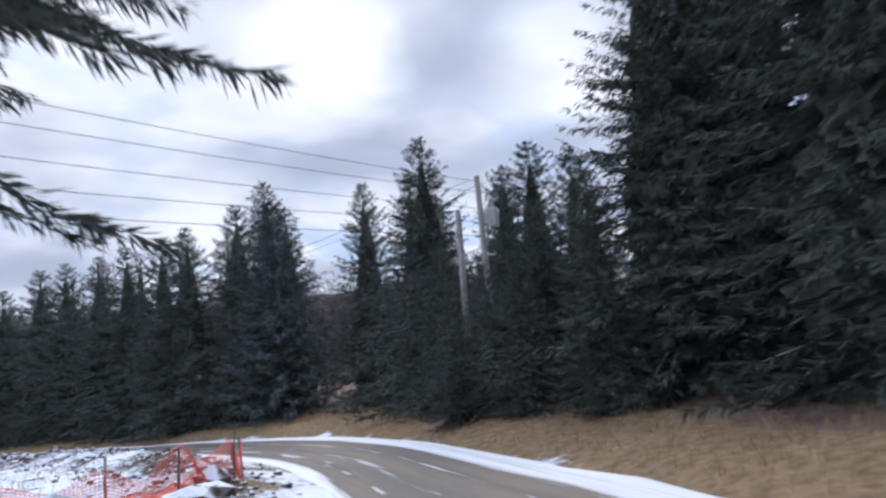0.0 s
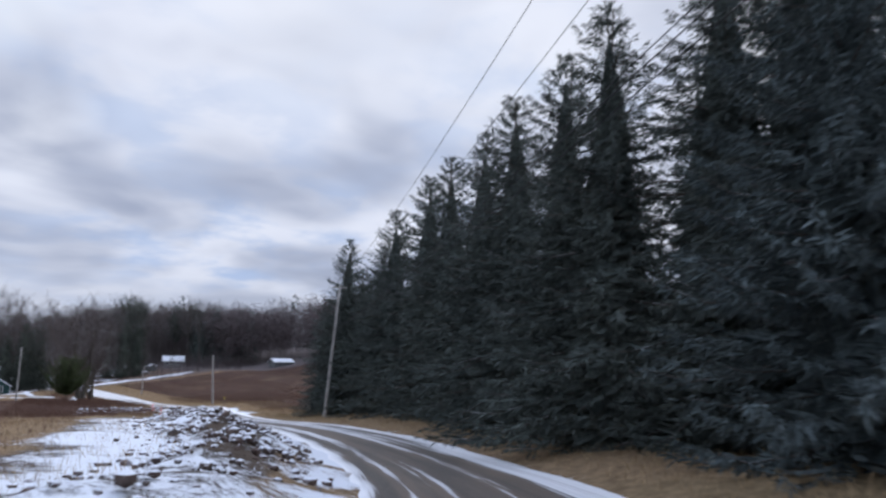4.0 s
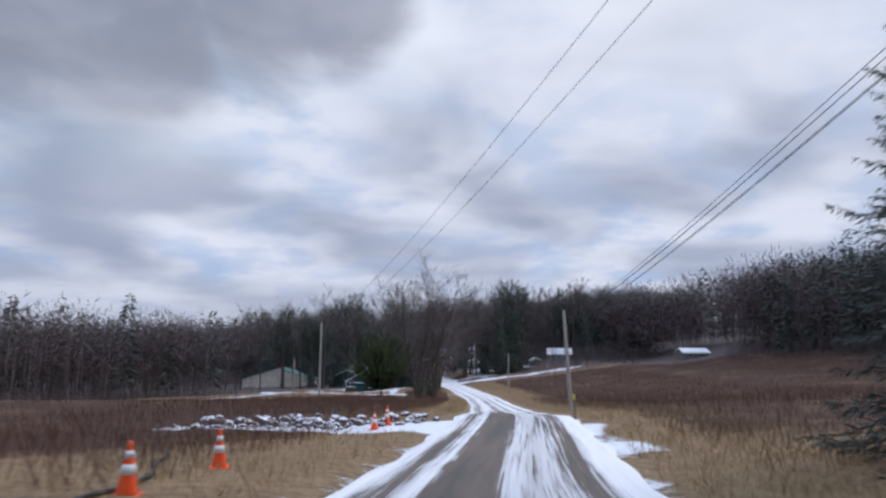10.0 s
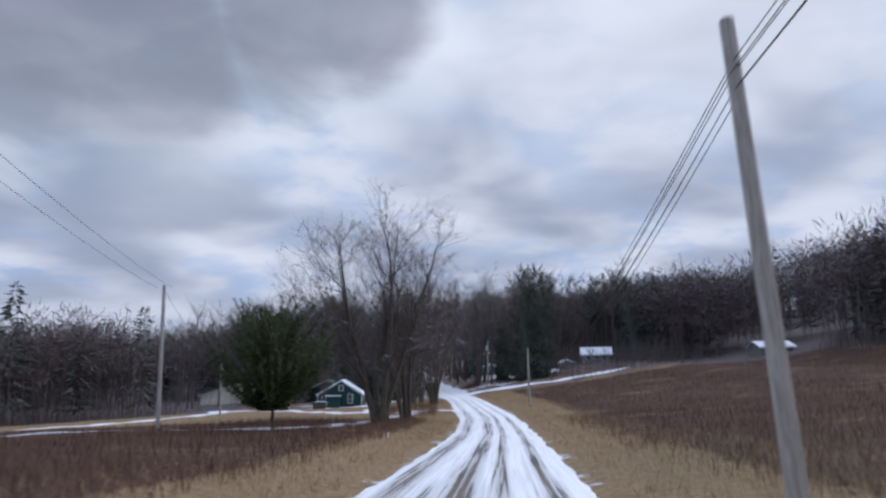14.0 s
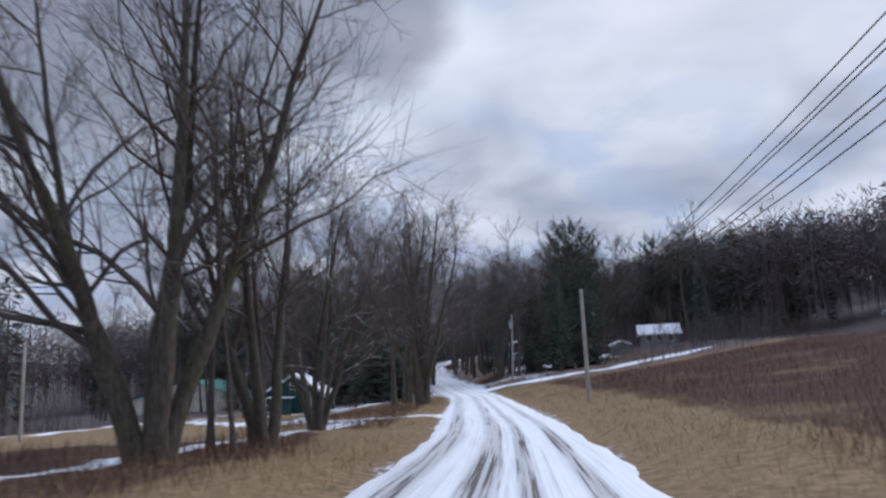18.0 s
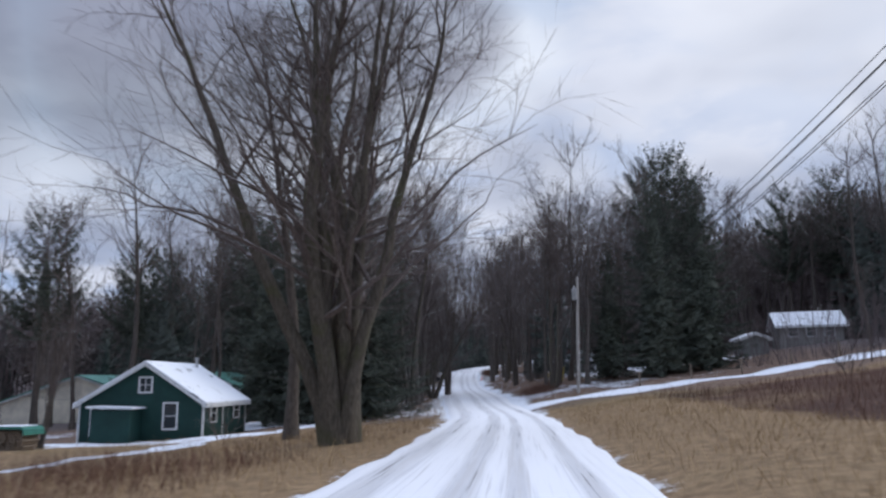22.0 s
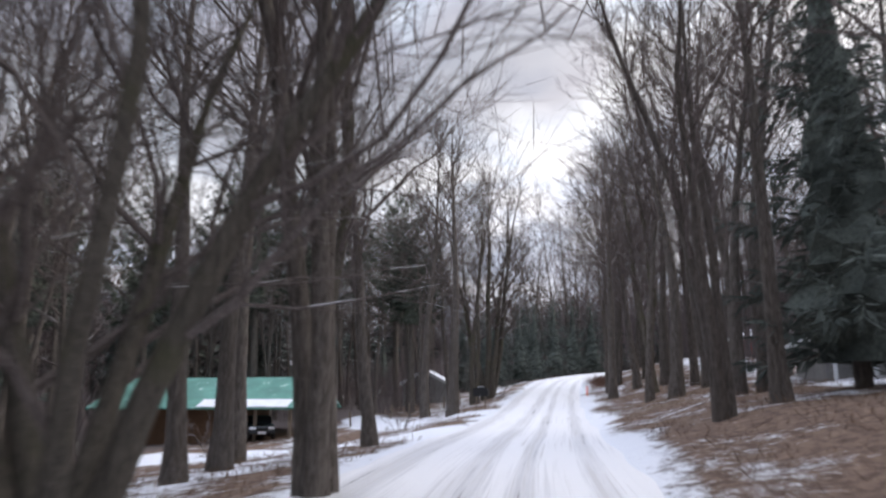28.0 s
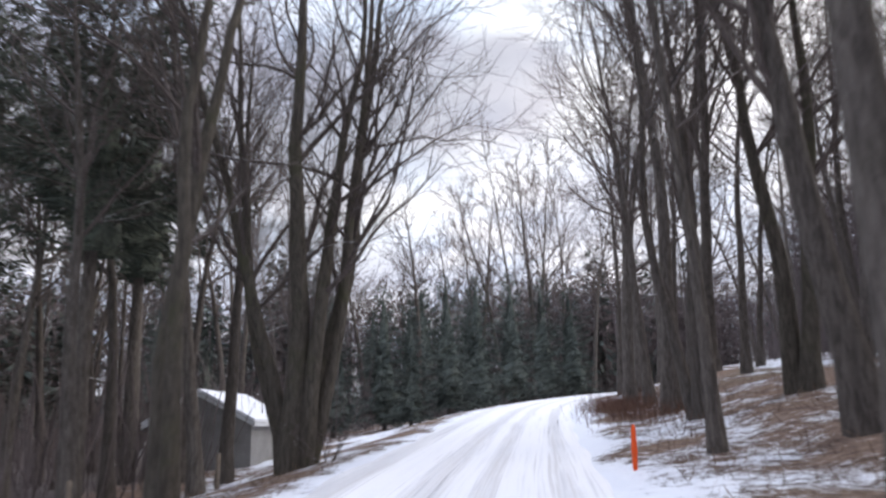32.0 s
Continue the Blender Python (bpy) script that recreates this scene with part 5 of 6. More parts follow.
# ---- buildings ----


def window(parent, x, y, z, w, h, axis="x", out=-1, mat_frame="trim", bars=(1, 1)):
    """A window on a wall: x, y, z its lower middle on the wall's face; axis: the way that it runs; out: the wall's outward sign."""
    def at(lo, hi):
        (a0, t0, z0), (a1, t1, z1) = lo, hi
        t0, t1 = sorted((out * t0, out * t1))
        if axis == "x":
            return (x + a0, y + t0, z + z0), (x + a1, y + t1, z + z1)
        return (x + t0, y + a0, z + z0), (x + t1, y + a1, z + z1)
    b = bmesh.new()
    c = 0.09
    for lo, hi in (((-w / 2 - c, 0.003, -c), (-w / 2, 0.06, h + c)), ((w / 2, 0.003, -c), (w / 2 + c, 0.06, h + c)), ((-w / 2, 0.003, h), (w / 2, 0.06, h + c)), ((-w / 2, 0.003, -c), (w / 2, 0.075, 0))):
        box(b, *at(lo, hi))
    wf = part("window", b, MAT[mat_frame], parent)
    part("pane", box(bmesh.new(), *at((-w / 2, 0.004, 0), (w / 2, 0.02, h))), MAT["glass"], wf)
    b = bmesh.new()
    for k in range(bars[1]):
        zz = h * (k + 1) / (bars[1] + 1)
        box(b, *at((-w / 2, 0.021, zz - 0.02), (w / 2, 0.045, zz + 0.02)))
    for k in range(bars[0] - 1):
        xx = -w / 2 + w * (k + 1) / bars[0]
        box(b, *at((xx - 0.015, 0.021, 0), (xx + 0.015, 0.04, h)))
    part("sash_bar", b, MAT[mat_frame], wf)
    return wf


def gable_house(name, m, label, category, w, dpt, eave, peak, wall, roof, over=0.35, off=0.5, trim="trim", thick=0.12):
    """A house with its gable to -y and its ridge along y; off: where the ridge sits across the width."""
    root = empty(name, m, label, category)
    px = w * off
    outline = [(0, -0.6), (w, -0.6), (w, eave), (px, peak), (0, eave)]
    part("wall", prism(bmesh.new(), outline, 0, dpt), MAT[wall], root)
    for sx, ex in ((px, -1), (px, 1)):
        run = px if ex < 0 else w - px
        slope = (peak - eave) / run
        x1 = -over if ex < 0 else w + over
        z1 = eave - slope * over
        o = [(px, peak + 0.02), (x1, z1 + 0.02), (x1, z1 + 0.02 + thick), (px, peak + 0.02 + thick)]
        part("roof", prism(bmesh.new(), o if ex < 0 else o[::-1], -over, dpt + over), MAT[roof], root)
        if trim:
            t = [(px, peak - 0.02), (x1, z1 - 0.02), (x1, z1 - 0.18), (px, peak - 0.18)]
            part("rake_board", prism(bmesh.new(), t if ex < 0 else t[::-1], -over + 0.003, -over + 0.04), MAT[trim], root)
            xa, xb = sorted((x1, x1 - ex * 0.03))
            part("fascia_board", box(bmesh.new(), (xa, -over, z1 - 0.16), (xb, dpt + over, z1 + 0.01)), MAT[trim], root)
    return root


# the dark green house
gh = gable_house("green_house", pose(35.5, 239.6, -13.15), "small dark green house with snowy roof and white trim", "house", 7.6, 7.0, 2.15, 4.45, "green_siding", "roof_snow", 0.3, 0.53)
for x in (0.0, 7.6):
    box_part("corner_board", (x - 0.05, -0.05, -0.3), (x + 0.05, 0.05, 2.15), MAT["trim"], gh)
box_part("corner_board", (7.55, 6.95, -0.3), (7.65, 7.05, 2.15), MAT["trim"], gh)
window(gh, 5.6, 0.0, 0.62, 0.75, 1.42)
window(gh, 4.0, 0.0, 2.75, 0.7, 0.8, bars=(2, 1))
window(gh, 1.05, 0.0, 0.25, 0.55, 1.55)
window(gh, 7.6, 1.5, 0.95, 0.8, 0.95, axis="y", out=1)
window(gh, 7.6, 5.3, 1.05, 0.9, 0.9, axis="y", out=1)
door = box_part("door", (7.6, 2.9, -0.1), (7.66, 3.8, 1.95), MAT["trim"], gh)
box_part("door_panel", (7.661, 3.0, 0.05), (7.69, 3.7, 1.85), MAT["green_siding"], door)
box_part("porch_box", (1.55, -1.5, -0.5), (3.9, 0.0, 1.75), MAT["green_siding"], gh, 0.02, "dark green entry lean-to")
part("porch_roof", prism(bmesh.new(), [(1.35, 1.86), (4.1, 1.78), (4.1, 1.88), (1.35, 1.98)], -1.7, -0.002), MAT["snow"], gh)
part("chimney", lathe(bmesh.new(), [(0.09, 4.2), (0.09, 4.85), (0.16, 4.86), (0.16, 4.95)], 10), MAT["metal"], gh).location = (4.4, 6.2, 0)

# beige barn with a green roof
bn = gable_house("beige_barn", pose(5.6, 273.0, -16.2), "long beige metal barn with a green roof", "barn", 18.5, 16.0, 4.4, 7.4, "beige_siding", "green_roof", 0.3, 0.52)
box_part("sliding_door", (6.5, -0.08, -0.3), (11.5, -0.003, 3.6), MAT["beige_siding"], bn)

# white cottage by the lane
wh = gable_house("white_cottage", pose(97.6, 279.2, gz(95, 282) - 0.3, 0, 0, 78), "pale cottage with a snow-covered metal roof", "house", 6.0, 6.4, 2.3, 3.8, "grey_siding", "roof_snow", 0.5)
for k in (1.4, 3.2, 5.0):
    window(wh, 0.0, k, 1.0, 0.9, 1.0, axis="y", out=-1)
window(wh, 3.2, 0.0, 0.9, 1.1, 1.1)
lt = gable_house("lean_shed", pose(85.0, 273.5, gz(86, 275)), "small white outbuilding with snow on its roof", "shed", 2.6, 3.0, 1.7, 2.2, "white_siding", "roof_snow", 0.3)
# second house up the slope
h2 = gable_house("hillside_house", pose(125.5, 249.6, gz(121, 251) - 0.4, 0, 0, 86), "low pale house with a snowy roof", "house", 6.0, 6.2, 2.0, 3.0, "white_siding", "roof_snow", 0.5)
for k in (1.6, 4.4):
    window(h2, 0.0, k, 1.0, 1.0, 1.1, axis="y", out=-1)

# log cabin with an open carport
cb = empty("log_cabin", pose(*upper(43.6, 307.4), -12.45, 0, 0, 4.6), "brown log cabin with a green metal roof and open carport", "cabin")
part("wall", prism(bmesh.new(), [(0.6, -0.4), (8.4, -0.4), (8.4, 2.2), (0.6, 2.2)], 0, 6.5), MAT["log"], cb)
cb_wall = cb.children[0]
cb_wall.matrix_basis = pose(-5.0, 0, 0, 0, 0, 90)
part("gable", prism(bmesh.new(), [(0.0, 2.15), (8.9, 2.15), (4.45, 3.95)], 0, 0.15), MAT["log"], cb).matrix_basis = pose(0, 0, 0, 0, 0, 90)
for a, b in (((-0.5, 1.95), (4.45, 4.05)), ((9.4, 1.95), (4.45, 4.05))):
    o = [a, b, (b[0], b[1] + 0.12), (a[0], a[1] + 0.12)]
    part("roof", prism(bmesh.new(), o, -0.5, 14.5), MAT["green_roof"], cb).matrix_basis = pose(0, 0, 0, 0, 0, 90)
part("eave_snow", prism(bmesh.new(), [(-0.5, 2.08), (0.6, 2.55), (0.6, 2.62), (-0.5, 2.15)], 0.2, 6.5), MAT["snow"], cb).matrix_basis = pose(0, 0, 0, 0, 0, 90)
for x, y in ((-0.2, 0.15), (-0.2, 4.4), (-0.2, 8.6), (-2.6, 0.15), (-4.9, 0.15)):
    box_part("post", (x - 0.09, y - 0.09, -0.4), (x + 0.09, y + 0.09, 2.15), MAT["wood"], cb)
box_part("beam", (-5.0, 0.06, 1.96), (0.0, 0.24, 2.14), MAT["wood"], cb)

# grey shed behind the maples, red barn and white-porched house on the bank
gs = gable_house("grey_shed", pose(*upper(45.5, 333.0), gz(*upper(46, 335)) - 0.1, 0, 0, 4.6), "grey weathered shed among the trees", "shed", 4.5, 5.0, 2.2, 3.4, "grey_siding", "roof_snow", 0.2)
rb = gable_house("red_shed", pose(*upper(82.4, 344.0), gz(*upper(84.5, 346)) - 0.2, 0, 0, 19.6), "small red wooden shed with a pale roof", "shed", 4.6, 5.5, 2.0, 2.9, "red_siding", "roof_snow", 0.4, trim="trim")
window(rb, 2.6, 0.0, 0.8, 0.7, 0.7)
pw = gable_house("white_porch_house", pose(*upper(72.2, 294.6), gz(*upper(74, 297)) - 0.15, 0, 0, -3.4), "low grey house with white porch posts on the bank", "house", 6.0, 7.0, 2.0, 3.0, "grey_siding", "roof_snow", 0.5)
for x in (0.1, 1.6, 3.1, 4.6, 5.9):
    box_part("porch_post", (x - 0.07, -1.5, -0.5), (x + 0.07, -1.36, 1.75), MAT["trim"], pw)
box_part("porch_beam", (-0.3, -1.53, 1.75), (6.3, -1.33, 1.95), MAT["trim"], pw)
part("porch_roof", prism(bmesh.new(), [(-0.4, 1.951), (6.4, 1.951), (6.4, 2.05), (-0.4, 2.05)], -1.7, -0.51), MAT["roof_snow"], pw)

# ---- poles and wires ----


def utility_pole(x, y, top, label, lean=(0, 0), arm=None, base=None, r=0.125):
    z = gz(x, y) if base is None else base
    h = top - z
    root = empty("utility_pole", pose(x, y, z, lean[0], lean[1], 0), label, "pole", "poles along the road")
    part("shaft", lathe(bmesh.new(), [(r * 1.15, -0.5), (r * 1.1, 0.0), (r * 0.95, h * 0.5), (r * 0.8, h - 0.03), (r * 0.7, h)], 12), MAT["pole"], root, smooth=True)
    return root


poles = {"p1": (52.4, 72.5, 4.0), "p2": (57.75, 120.05, -1.95), "p3": (66.05, 197.4, -4.6), "p4": (66.7, 257.1, -1.6), "pL": (37.3, 156.1, -1.35), "pK": (28.1, 204.5, -5.8), "p0": (24.8, 7.0, 5.8)}
for key, (x, y, top) in poles.items():
    if key == "p1":
        x, y = 51.75, 73.0
    utility_pole(x, y, top, "weathered grey wooden utility pole", lean={"p1": (2.7, 3.5), "p2": (0, -3.6), "p4": (0, 2.0)}.get(key, (0, 0)))
utility_pole(24.4, 7.9, 4.5, "leaning stub of a weathered utility pole", lean=(3, -5))
pb = empty("pole_box", pose(24.82, 6.82, 4.2), "grey metal box bolted to the pole", "box")
box_part("case", (-0.22, -0.42, -0.35), (0.22, -0.10, 0.35), MAT["metal"], pb, 0.02)
box_part("bracket", (-0.06, -0.11, -0.2), (0.06, 0.06, 0.2), MAT["metal"], pb)
tr = empty("transformer", pose(66.7, 256.85, -3.1), "grey pole-mounted transformer can", "transformer")
part("can", lathe(bmesh.new(), [(0.18, -0.45), (0.2, -0.4), (0.2, 0.4), (0.21, 0.41), (0.21, 0.46), (0.12, 0.5)], 14), MAT["metal"], tr, smooth=True)
part("bushing", lathe(bmesh.new(), [(0.03, 0.5), (0.05, 0.55), (0.03, 0.6), (0.045, 0.65), (0.02, 0.7)], 8), MAT["trim"], tr)


def cable(a, b, sag, r=0.012, label="thin black overhead cable"):
    a, b = np.array(a, float), np.array(b, float)
    u = np.linspace(0, 1, 25)[:, None]
    q = a * (1 - u) + b * u - np.array([0, 0, 1.0]) * sag * 4 * u * (1 - u)
    v, f = tubes([(q, np.full(25, r))], 5)
    tagged(mesh_obj("overhead_cable", v, f, MAT["wire"]), label, "cable", "overhead cables")


def run(a, b, sag, r=0.011, sets=((0.0, 0.0),)):
    """Cables between two points; sets: shifts across the line and down."""
    a, b = np.array(a, float), np.array(b, float)
    across = unit(np.array([b[1] - a[1], a[0] - b[0], 0.0]))
    for k, (side, drop) in enumerate(sets):
        shift = across * side - np.array([0, 0, drop])
        cable(a + shift, b + shift, sag * (1 + 0.03 * k), r)


BUNDLE = ((0.0, 0.0), (0.05, 0.10), (-0.06, 0.19), (0.04, 0.34), (0.0, 0.40), (0.07, 0.46))
PAIR = ((-0.45, 0.0), (0.45, 0.0))
run((52.15, 72.65, 0.5), (57.35, 120.05, -2.6), 0.5, 0.008, BUNDLE[:5])
run((57.35, 120.05, -2.6), (66.05, 197.4, -4.9), 2.5, 0.008, BUNDLE)
run((66.05, 197.4, -4.9), (66.7, 257.1, -3.4), 1.8, 0.008, BUNDLE[:5])
run((66.7, 257.1, -2.2), (*upper(64.5, 345.0), 2.0), 1.5, 0.008, BUNDLE[:3])
run((52.4, 72.5, 3.85), (37.3, 156.1, -1.5), 1.7, 0.008, PAIR)
run((24.8, 7.0, 5.6), (52.4, 72.5, 3.85), 1.2, 0.008, PAIR)
run((24.8, 7.0, 2.9), (52.15, 72.65, 0.5), 0.6, 0.008, BUNDLE[:4])
run((37.3, 156.1, -1.6), (28.1, 204.5, -6.0), 0.8, 0.010)
run((28.1, 204.5, -6.0), (36.0, 240.0, -11.0), 0.4, 0.009)
for dz, far in ((0.2, 0), (0.6, 2), (1.2, 4), (1.7, 7), (2.2, 9)):
    cable((24.8, 7.0, 5.8 - dz), (-30.0 - far, 26.0 + far, 9.0 - dz), 1.2, 0.009)
# a cross arm on the first pole
arm = empty("cross_arm", pose(52.4, 72.5, 3.8, 0, 0, -23), "weathered timber cross arm bolted to the pole", "cross arm")
part("arm", box(bmesh.new(), (-0.6, -0.05, -0.06), (0.6, 0.05, 0.06), 0.01), MAT["pole"], arm)


# ---- road works: cones, spoil, stones, netting ----
def traffic_cone(x, y):
    root = empty("traffic_cone", pose(x, y, gz(x, y), random.uniform(-2, 2), random.uniform(-2, 2), random.uniform(0, 90)), "orange traffic cone with two white bands", "cone", "cones by the road works")
    part("base", box(bmesh.new(), (-0.19, -0.19, -0.02), (0.19, 0.19, 0.035), 0.012), MAT["orange"], root)
    part("body", lathe(bmesh.new(), [(0.145, 0.035), (0.14, 0.06), (0.035, 0.70), (0.03, 0.74)], 16), MAT["orange"], root, smooth=True)
    for lo, hi in ((0.30, 0.44), (0.52, 0.62)):
        r = [0.14 - (z - 0.06) / 0.64 * 0.105 + 0.003 for z in (lo, hi)]
        part("band", lathe(bmesh.new(), [(r[0], lo), (r[1], hi)], 16), MAT["reflect"], root, "white reflective band", smooth=True)


for x, y in ((41.8, 81.1), (42.1, 85.3), (41.7, 75.1), (45.3, 101.2), (44.8, 99.6)):
    traffic_cone(x, y)

rng = np.random.default_rng(9)
stones = []
for k in range(6):
    ob = part("stone", rock(rng, 0.42), MAT["stone"])
    stones.append(ob)
pile = empty("stone_pile", pose(42, 101, 0), "snow-dusted row of field stones and broken slabs", "stone pile")
for k in range(260):
    u = rng.uniform(0.04, 1.04)
    x, y = 37.5 + 9.0 * u + rng.normal(0, 0.3), 99.6 + 2.6 * u + rng.normal(0, 0.8)
    ob = stones[k] if k < 6 else new("stone", stones[k % 6].data)
    ob.parent = pile
    sc = rng.uniform(0.2, 0.62) if k < 130 else rng.uniform(0.1, 0.34)
    ob.matrix_basis = pose(42, 101, 0).inverted() @ pose(x, y, gz(x, y) + 0.14 * sc + (0.2 if k < 130 and rng.uniform() < 0.4 else 0), rng.uniform(-25, 25), rng.uniform(-25, 25), rng.uniform(0, 360)) @ Matrix.Scale(sc, 4)

# clods and broken earth on the spoil bank
clods, feet = [], []
proto = [rock(rng, 1.0) for _ in range(5)]
shapes = []
for b in proto:
    b.verts.ensure_lookup_table()
    shapes.append((np.array([v.co[:] for v in b.verts]), np.array([[v.index for v in f.verts] for f in b.faces])))
    b.free()
u = rng.uniform(-4, 94, 3000)
for k, sv in enumerate(u):
    i = int(np.argmin(np.abs(s_way - sv)))
    off = abs(rng.normal(2.4, 1.3)) + 0.4
    lat_off = edge_l[i] - off
    x, y = fine_way[i, 0] + right[i, 0] * lat_off, fine_way[i, 1] + right[i, 1] * lat_off
    sc = rng.uniform(0.04, 0.15) * (1.8 if rng.uniform() < 0.12 else 1) * (0.6 if sv < 48 else 1)
    v, f = shapes[k % 5]
    a = rng.uniform(0, 6.28)
    c, sn = math.cos(a), math.sin(a)
    clods.append((v * sc @ np.array([[c, sn, 0], [-sn, c, 0], [0, 0, 1.0]]) + (x, y, sc * 0.25), f))
    feet.append((x, y))
feet = np.array(feet)
clods = [(v + (0, 0, z), f) for (v, f), z in zip(clods, height(feet[:, 0], feet[:, 1]))]
v, f = joined(clods)
tagged(mesh_obj("earth_clods", v, f, MAT["rubble"]), "snow-dusted clods of dark earth along the bank", "rubble", kind="stuff")

# ---- smaller things beside the road ----
def rod(name, a, b, r, mat, parent, sides=6, label=""):
    """A straight round bar between two points of its parent's space."""
    a, b = np.array(a, float), np.array(b, float)
    v, f = tubes([(np.array([a, (a + b) / 2, b]), np.full(3, r))], sides)
    return mesh_obj(name, v, f, mat, parent, label, smooth=True)


def world_empty(name, label, category, group="", kind=""):
    return empty(name, Matrix.Identity(4), label, category, group, kind)


def at_ground(x, y, dz=0.0):
    return np.array([x, y, gz(x, y) + dz])


# orange netting round the road works
STAKES = [(9.2, 11.6), (10.4, 10.4), (11.0, 9.3), (13.6, 10.0), (15.2, 10.9)]
net_fence = world_empty("netting_fence", "sagging orange plastic netting on thin wooden stakes", "fence")
for k, (x, y) in enumerate(STAKES):
    rod("stake", at_ground(x, y, -0.3), at_ground(x + rng.normal(0, 0.06), y + rng.normal(0, 0.06), 0.85 + 0.22 * (k % 2)), 0.022, MAT["wood"], net_fence)
for (xa, ya), (xb, yb) in zip(STAKES, STAKES[1:]):
    cols, rows_ = 26, 13
    u, w = np.meshgrid(np.linspace(0, 1, cols), np.linspace(0, 1, rows_))
    px, py = xa + (xb - xa) * u, ya + (yb - ya) * u
    base_z = height(px.ravel(), py.ravel()).reshape(px.shape)
    top = 0.80 - 0.30 * np.sin(np.pi * u) ** 2
    sway = 0.12 * np.sin(5 * u + 3 * w) * np.sin(np.pi * u)
    nx_, ny_ = unit(np.array([yb - ya, xa - xb]))
    q = np.stack([px + nx_ * sway, py + ny_ * sway, base_z + 0.05 + w * top], -1)
    strands = [tubes([(q[j], np.full(cols, 0.008)) for j in range(rows_)], 3), tubes([(q[:, i], np.full(rows_, 0.007)) for i in range(cols)], 3)]
    mesh_obj("net", *joined(strands), MAT["net"], net_fence)
# a length of netting fallen on the bank
fallen = world_empty("fallen_netting", "crumpled strip of orange netting lying on the snowy bank", "netting")
u = np.linspace(0, 1, 28)
for k in range(9):
    x = 9.0 + 4.0 * u - 0.09 * k + 0.12 * np.sin(9 * u + k)
    y = 9.0 + 0.9 * u + 0.20 * k + 0.12 * np.sin(7 * u + 2 * k)
    z = height(x, y) + 0.08 + 0.10 * np.abs(np.sin(6 * u + 0.9 * k))
    v, f = tubes([(np.stack([x, y, z], 1), np.full(28, 0.028))], 3)
    mesh_obj("strand", v, f, MAT["net"], fallen)
for x, y, sc in ((8.4, 9.4, 0.8), (9.4, 10.6, 0.6), (7.6, 8.4, 0.7), (10.2, 8.4, 0.5), (11.2, 8.6, 0.45), (12.4, 9.6, 0.5), (11.6, 12.0, 0.6), (9.0, 7.8, 0.55)):
    ob = part("boulder", rock(rng, sc), MAT["rubble"])
    ob.matrix_basis = pose(x, y, gz(x, y) + 0.12 * sc, 8, -6, rng.uniform(0, 360))
    tagged(ob, "rough lump of earth and stone under snow", "boulder", "lumps by the netting")

# marker post with a yellow top
mp = empty("marker_post", pose(53.75, 103.4, gz(53.75, 103.4), 1, -2, 0), "brown marker post with a yellow top in dry grass", "post")
box_part("shaft", (-0.05, -0.02, -0.3), (0.05, 0.02, 0.95), MAT["wood"], mp, 0.006)
box_part("top", (-0.051, -0.021, 0.951), (0.051, 0.021, 1.2), MAT["yellow"], mp, 0.006, "yellow reflective top")
# black hose by the cones
u = np.linspace(0, 1, 30)
x, y = np.interp(u, [0, 0.25, 0.5, 0.75, 1], [42.3, 41.7, 41.5, 41.2, 40.4]), np.interp(u, [0, 0.25, 0.5, 0.75, 1], [76.0, 78.6, 81.6, 84.4, 87.6])
v, f = tubes([(np.stack([x + 0.08 * np.sin(14 * u), y, height(x, y) + 0.06], 1), np.full(30, 0.04))], 8)
tagged(mesh_obj("black_hose", v, f, MAT["black"], smooth=True), "black corrugated drain hose lying in the grass", "hose")
# pale survey stake
ss = empty("survey_stake", pose(51.4, 149.6, gz(51.4, 149.6), 3, 2, 20), "short pale survey stake in brown weeds", "stake")
box_part("stake", (-0.045, -0.02, -0.2), (0.045, 0.02, 0.34), MAT["reflect"], ss, 0.005)
# orange rod at the road's edge
om = empty("snow_marker", pose(57.25, 315.8, gz(57.25, 315.8), 0, 2, 0), "bright orange plastic snow marker at the road edge", "marker")
part("rod", lathe(bmesh.new(), [(0.03, -0.2), (0.035, 0.0), (0.05, 0.3), (0.035, 0.66), (0.02, 0.72)], 10), MAT["orange"], om, smooth=True)
# guy wires of the pole in the woods with yellow guards
for (gx_, gy_), top in (((66.5, 270.5), (66.7, 257.1, -2.4)), ((64.8, 271.0), (66.7, 257.1, -4.2))):
    guy = world_empty("guy_wire", "steel guy wire with a yellow plastic guard", "guy wire", "guy wires of the pole")
    a, b = at_ground(gx_, gy_), np.array(top)
    rod("wire", a, b, 0.008, MAT["metal"], guy, 5)
    c = a + unit(b - a) * 2.9
    rod("guard", a + unit(b - a) * 0.05, c, 0.045, MAT["yellow"], guy, 8, "yellow plastic guard")

# black box on posts by the drive
bx = empty("roadside_box", pose(*upper(56.0, 307.4), gz(*upper(56.0, 307.4)), 0, 0, 8), "large black mailbox on two dark posts", "mailbox")
for x in (-0.28, 0.28):
    box_part("post", (x - 0.05, -0.05, -0.4), (x + 0.05, 0.05, 0.78), MAT["wood"], bx, 0.008)
part("body", prism(bmesh.new(), [(-0.48, 0.781), (0.48, 0.781), (0.48, 1.15), (0.40, 1.28), (0.24, 1.34), (-0.24, 1.34), (-0.40, 1.28), (-0.48, 1.15)], -0.3, 0.3), MAT["black"], bx)
box_part("lid", (-0.46, -0.325, 0.80), (0.46, -0.301, 1.14), MAT["black"], bx, 0.01)
box_part("snow_cap", (-0.22, -0.2, 1.341), (0.2, 0.18, 1.39), MAT["snow"], bx, 0.02, "thin cap of snow")


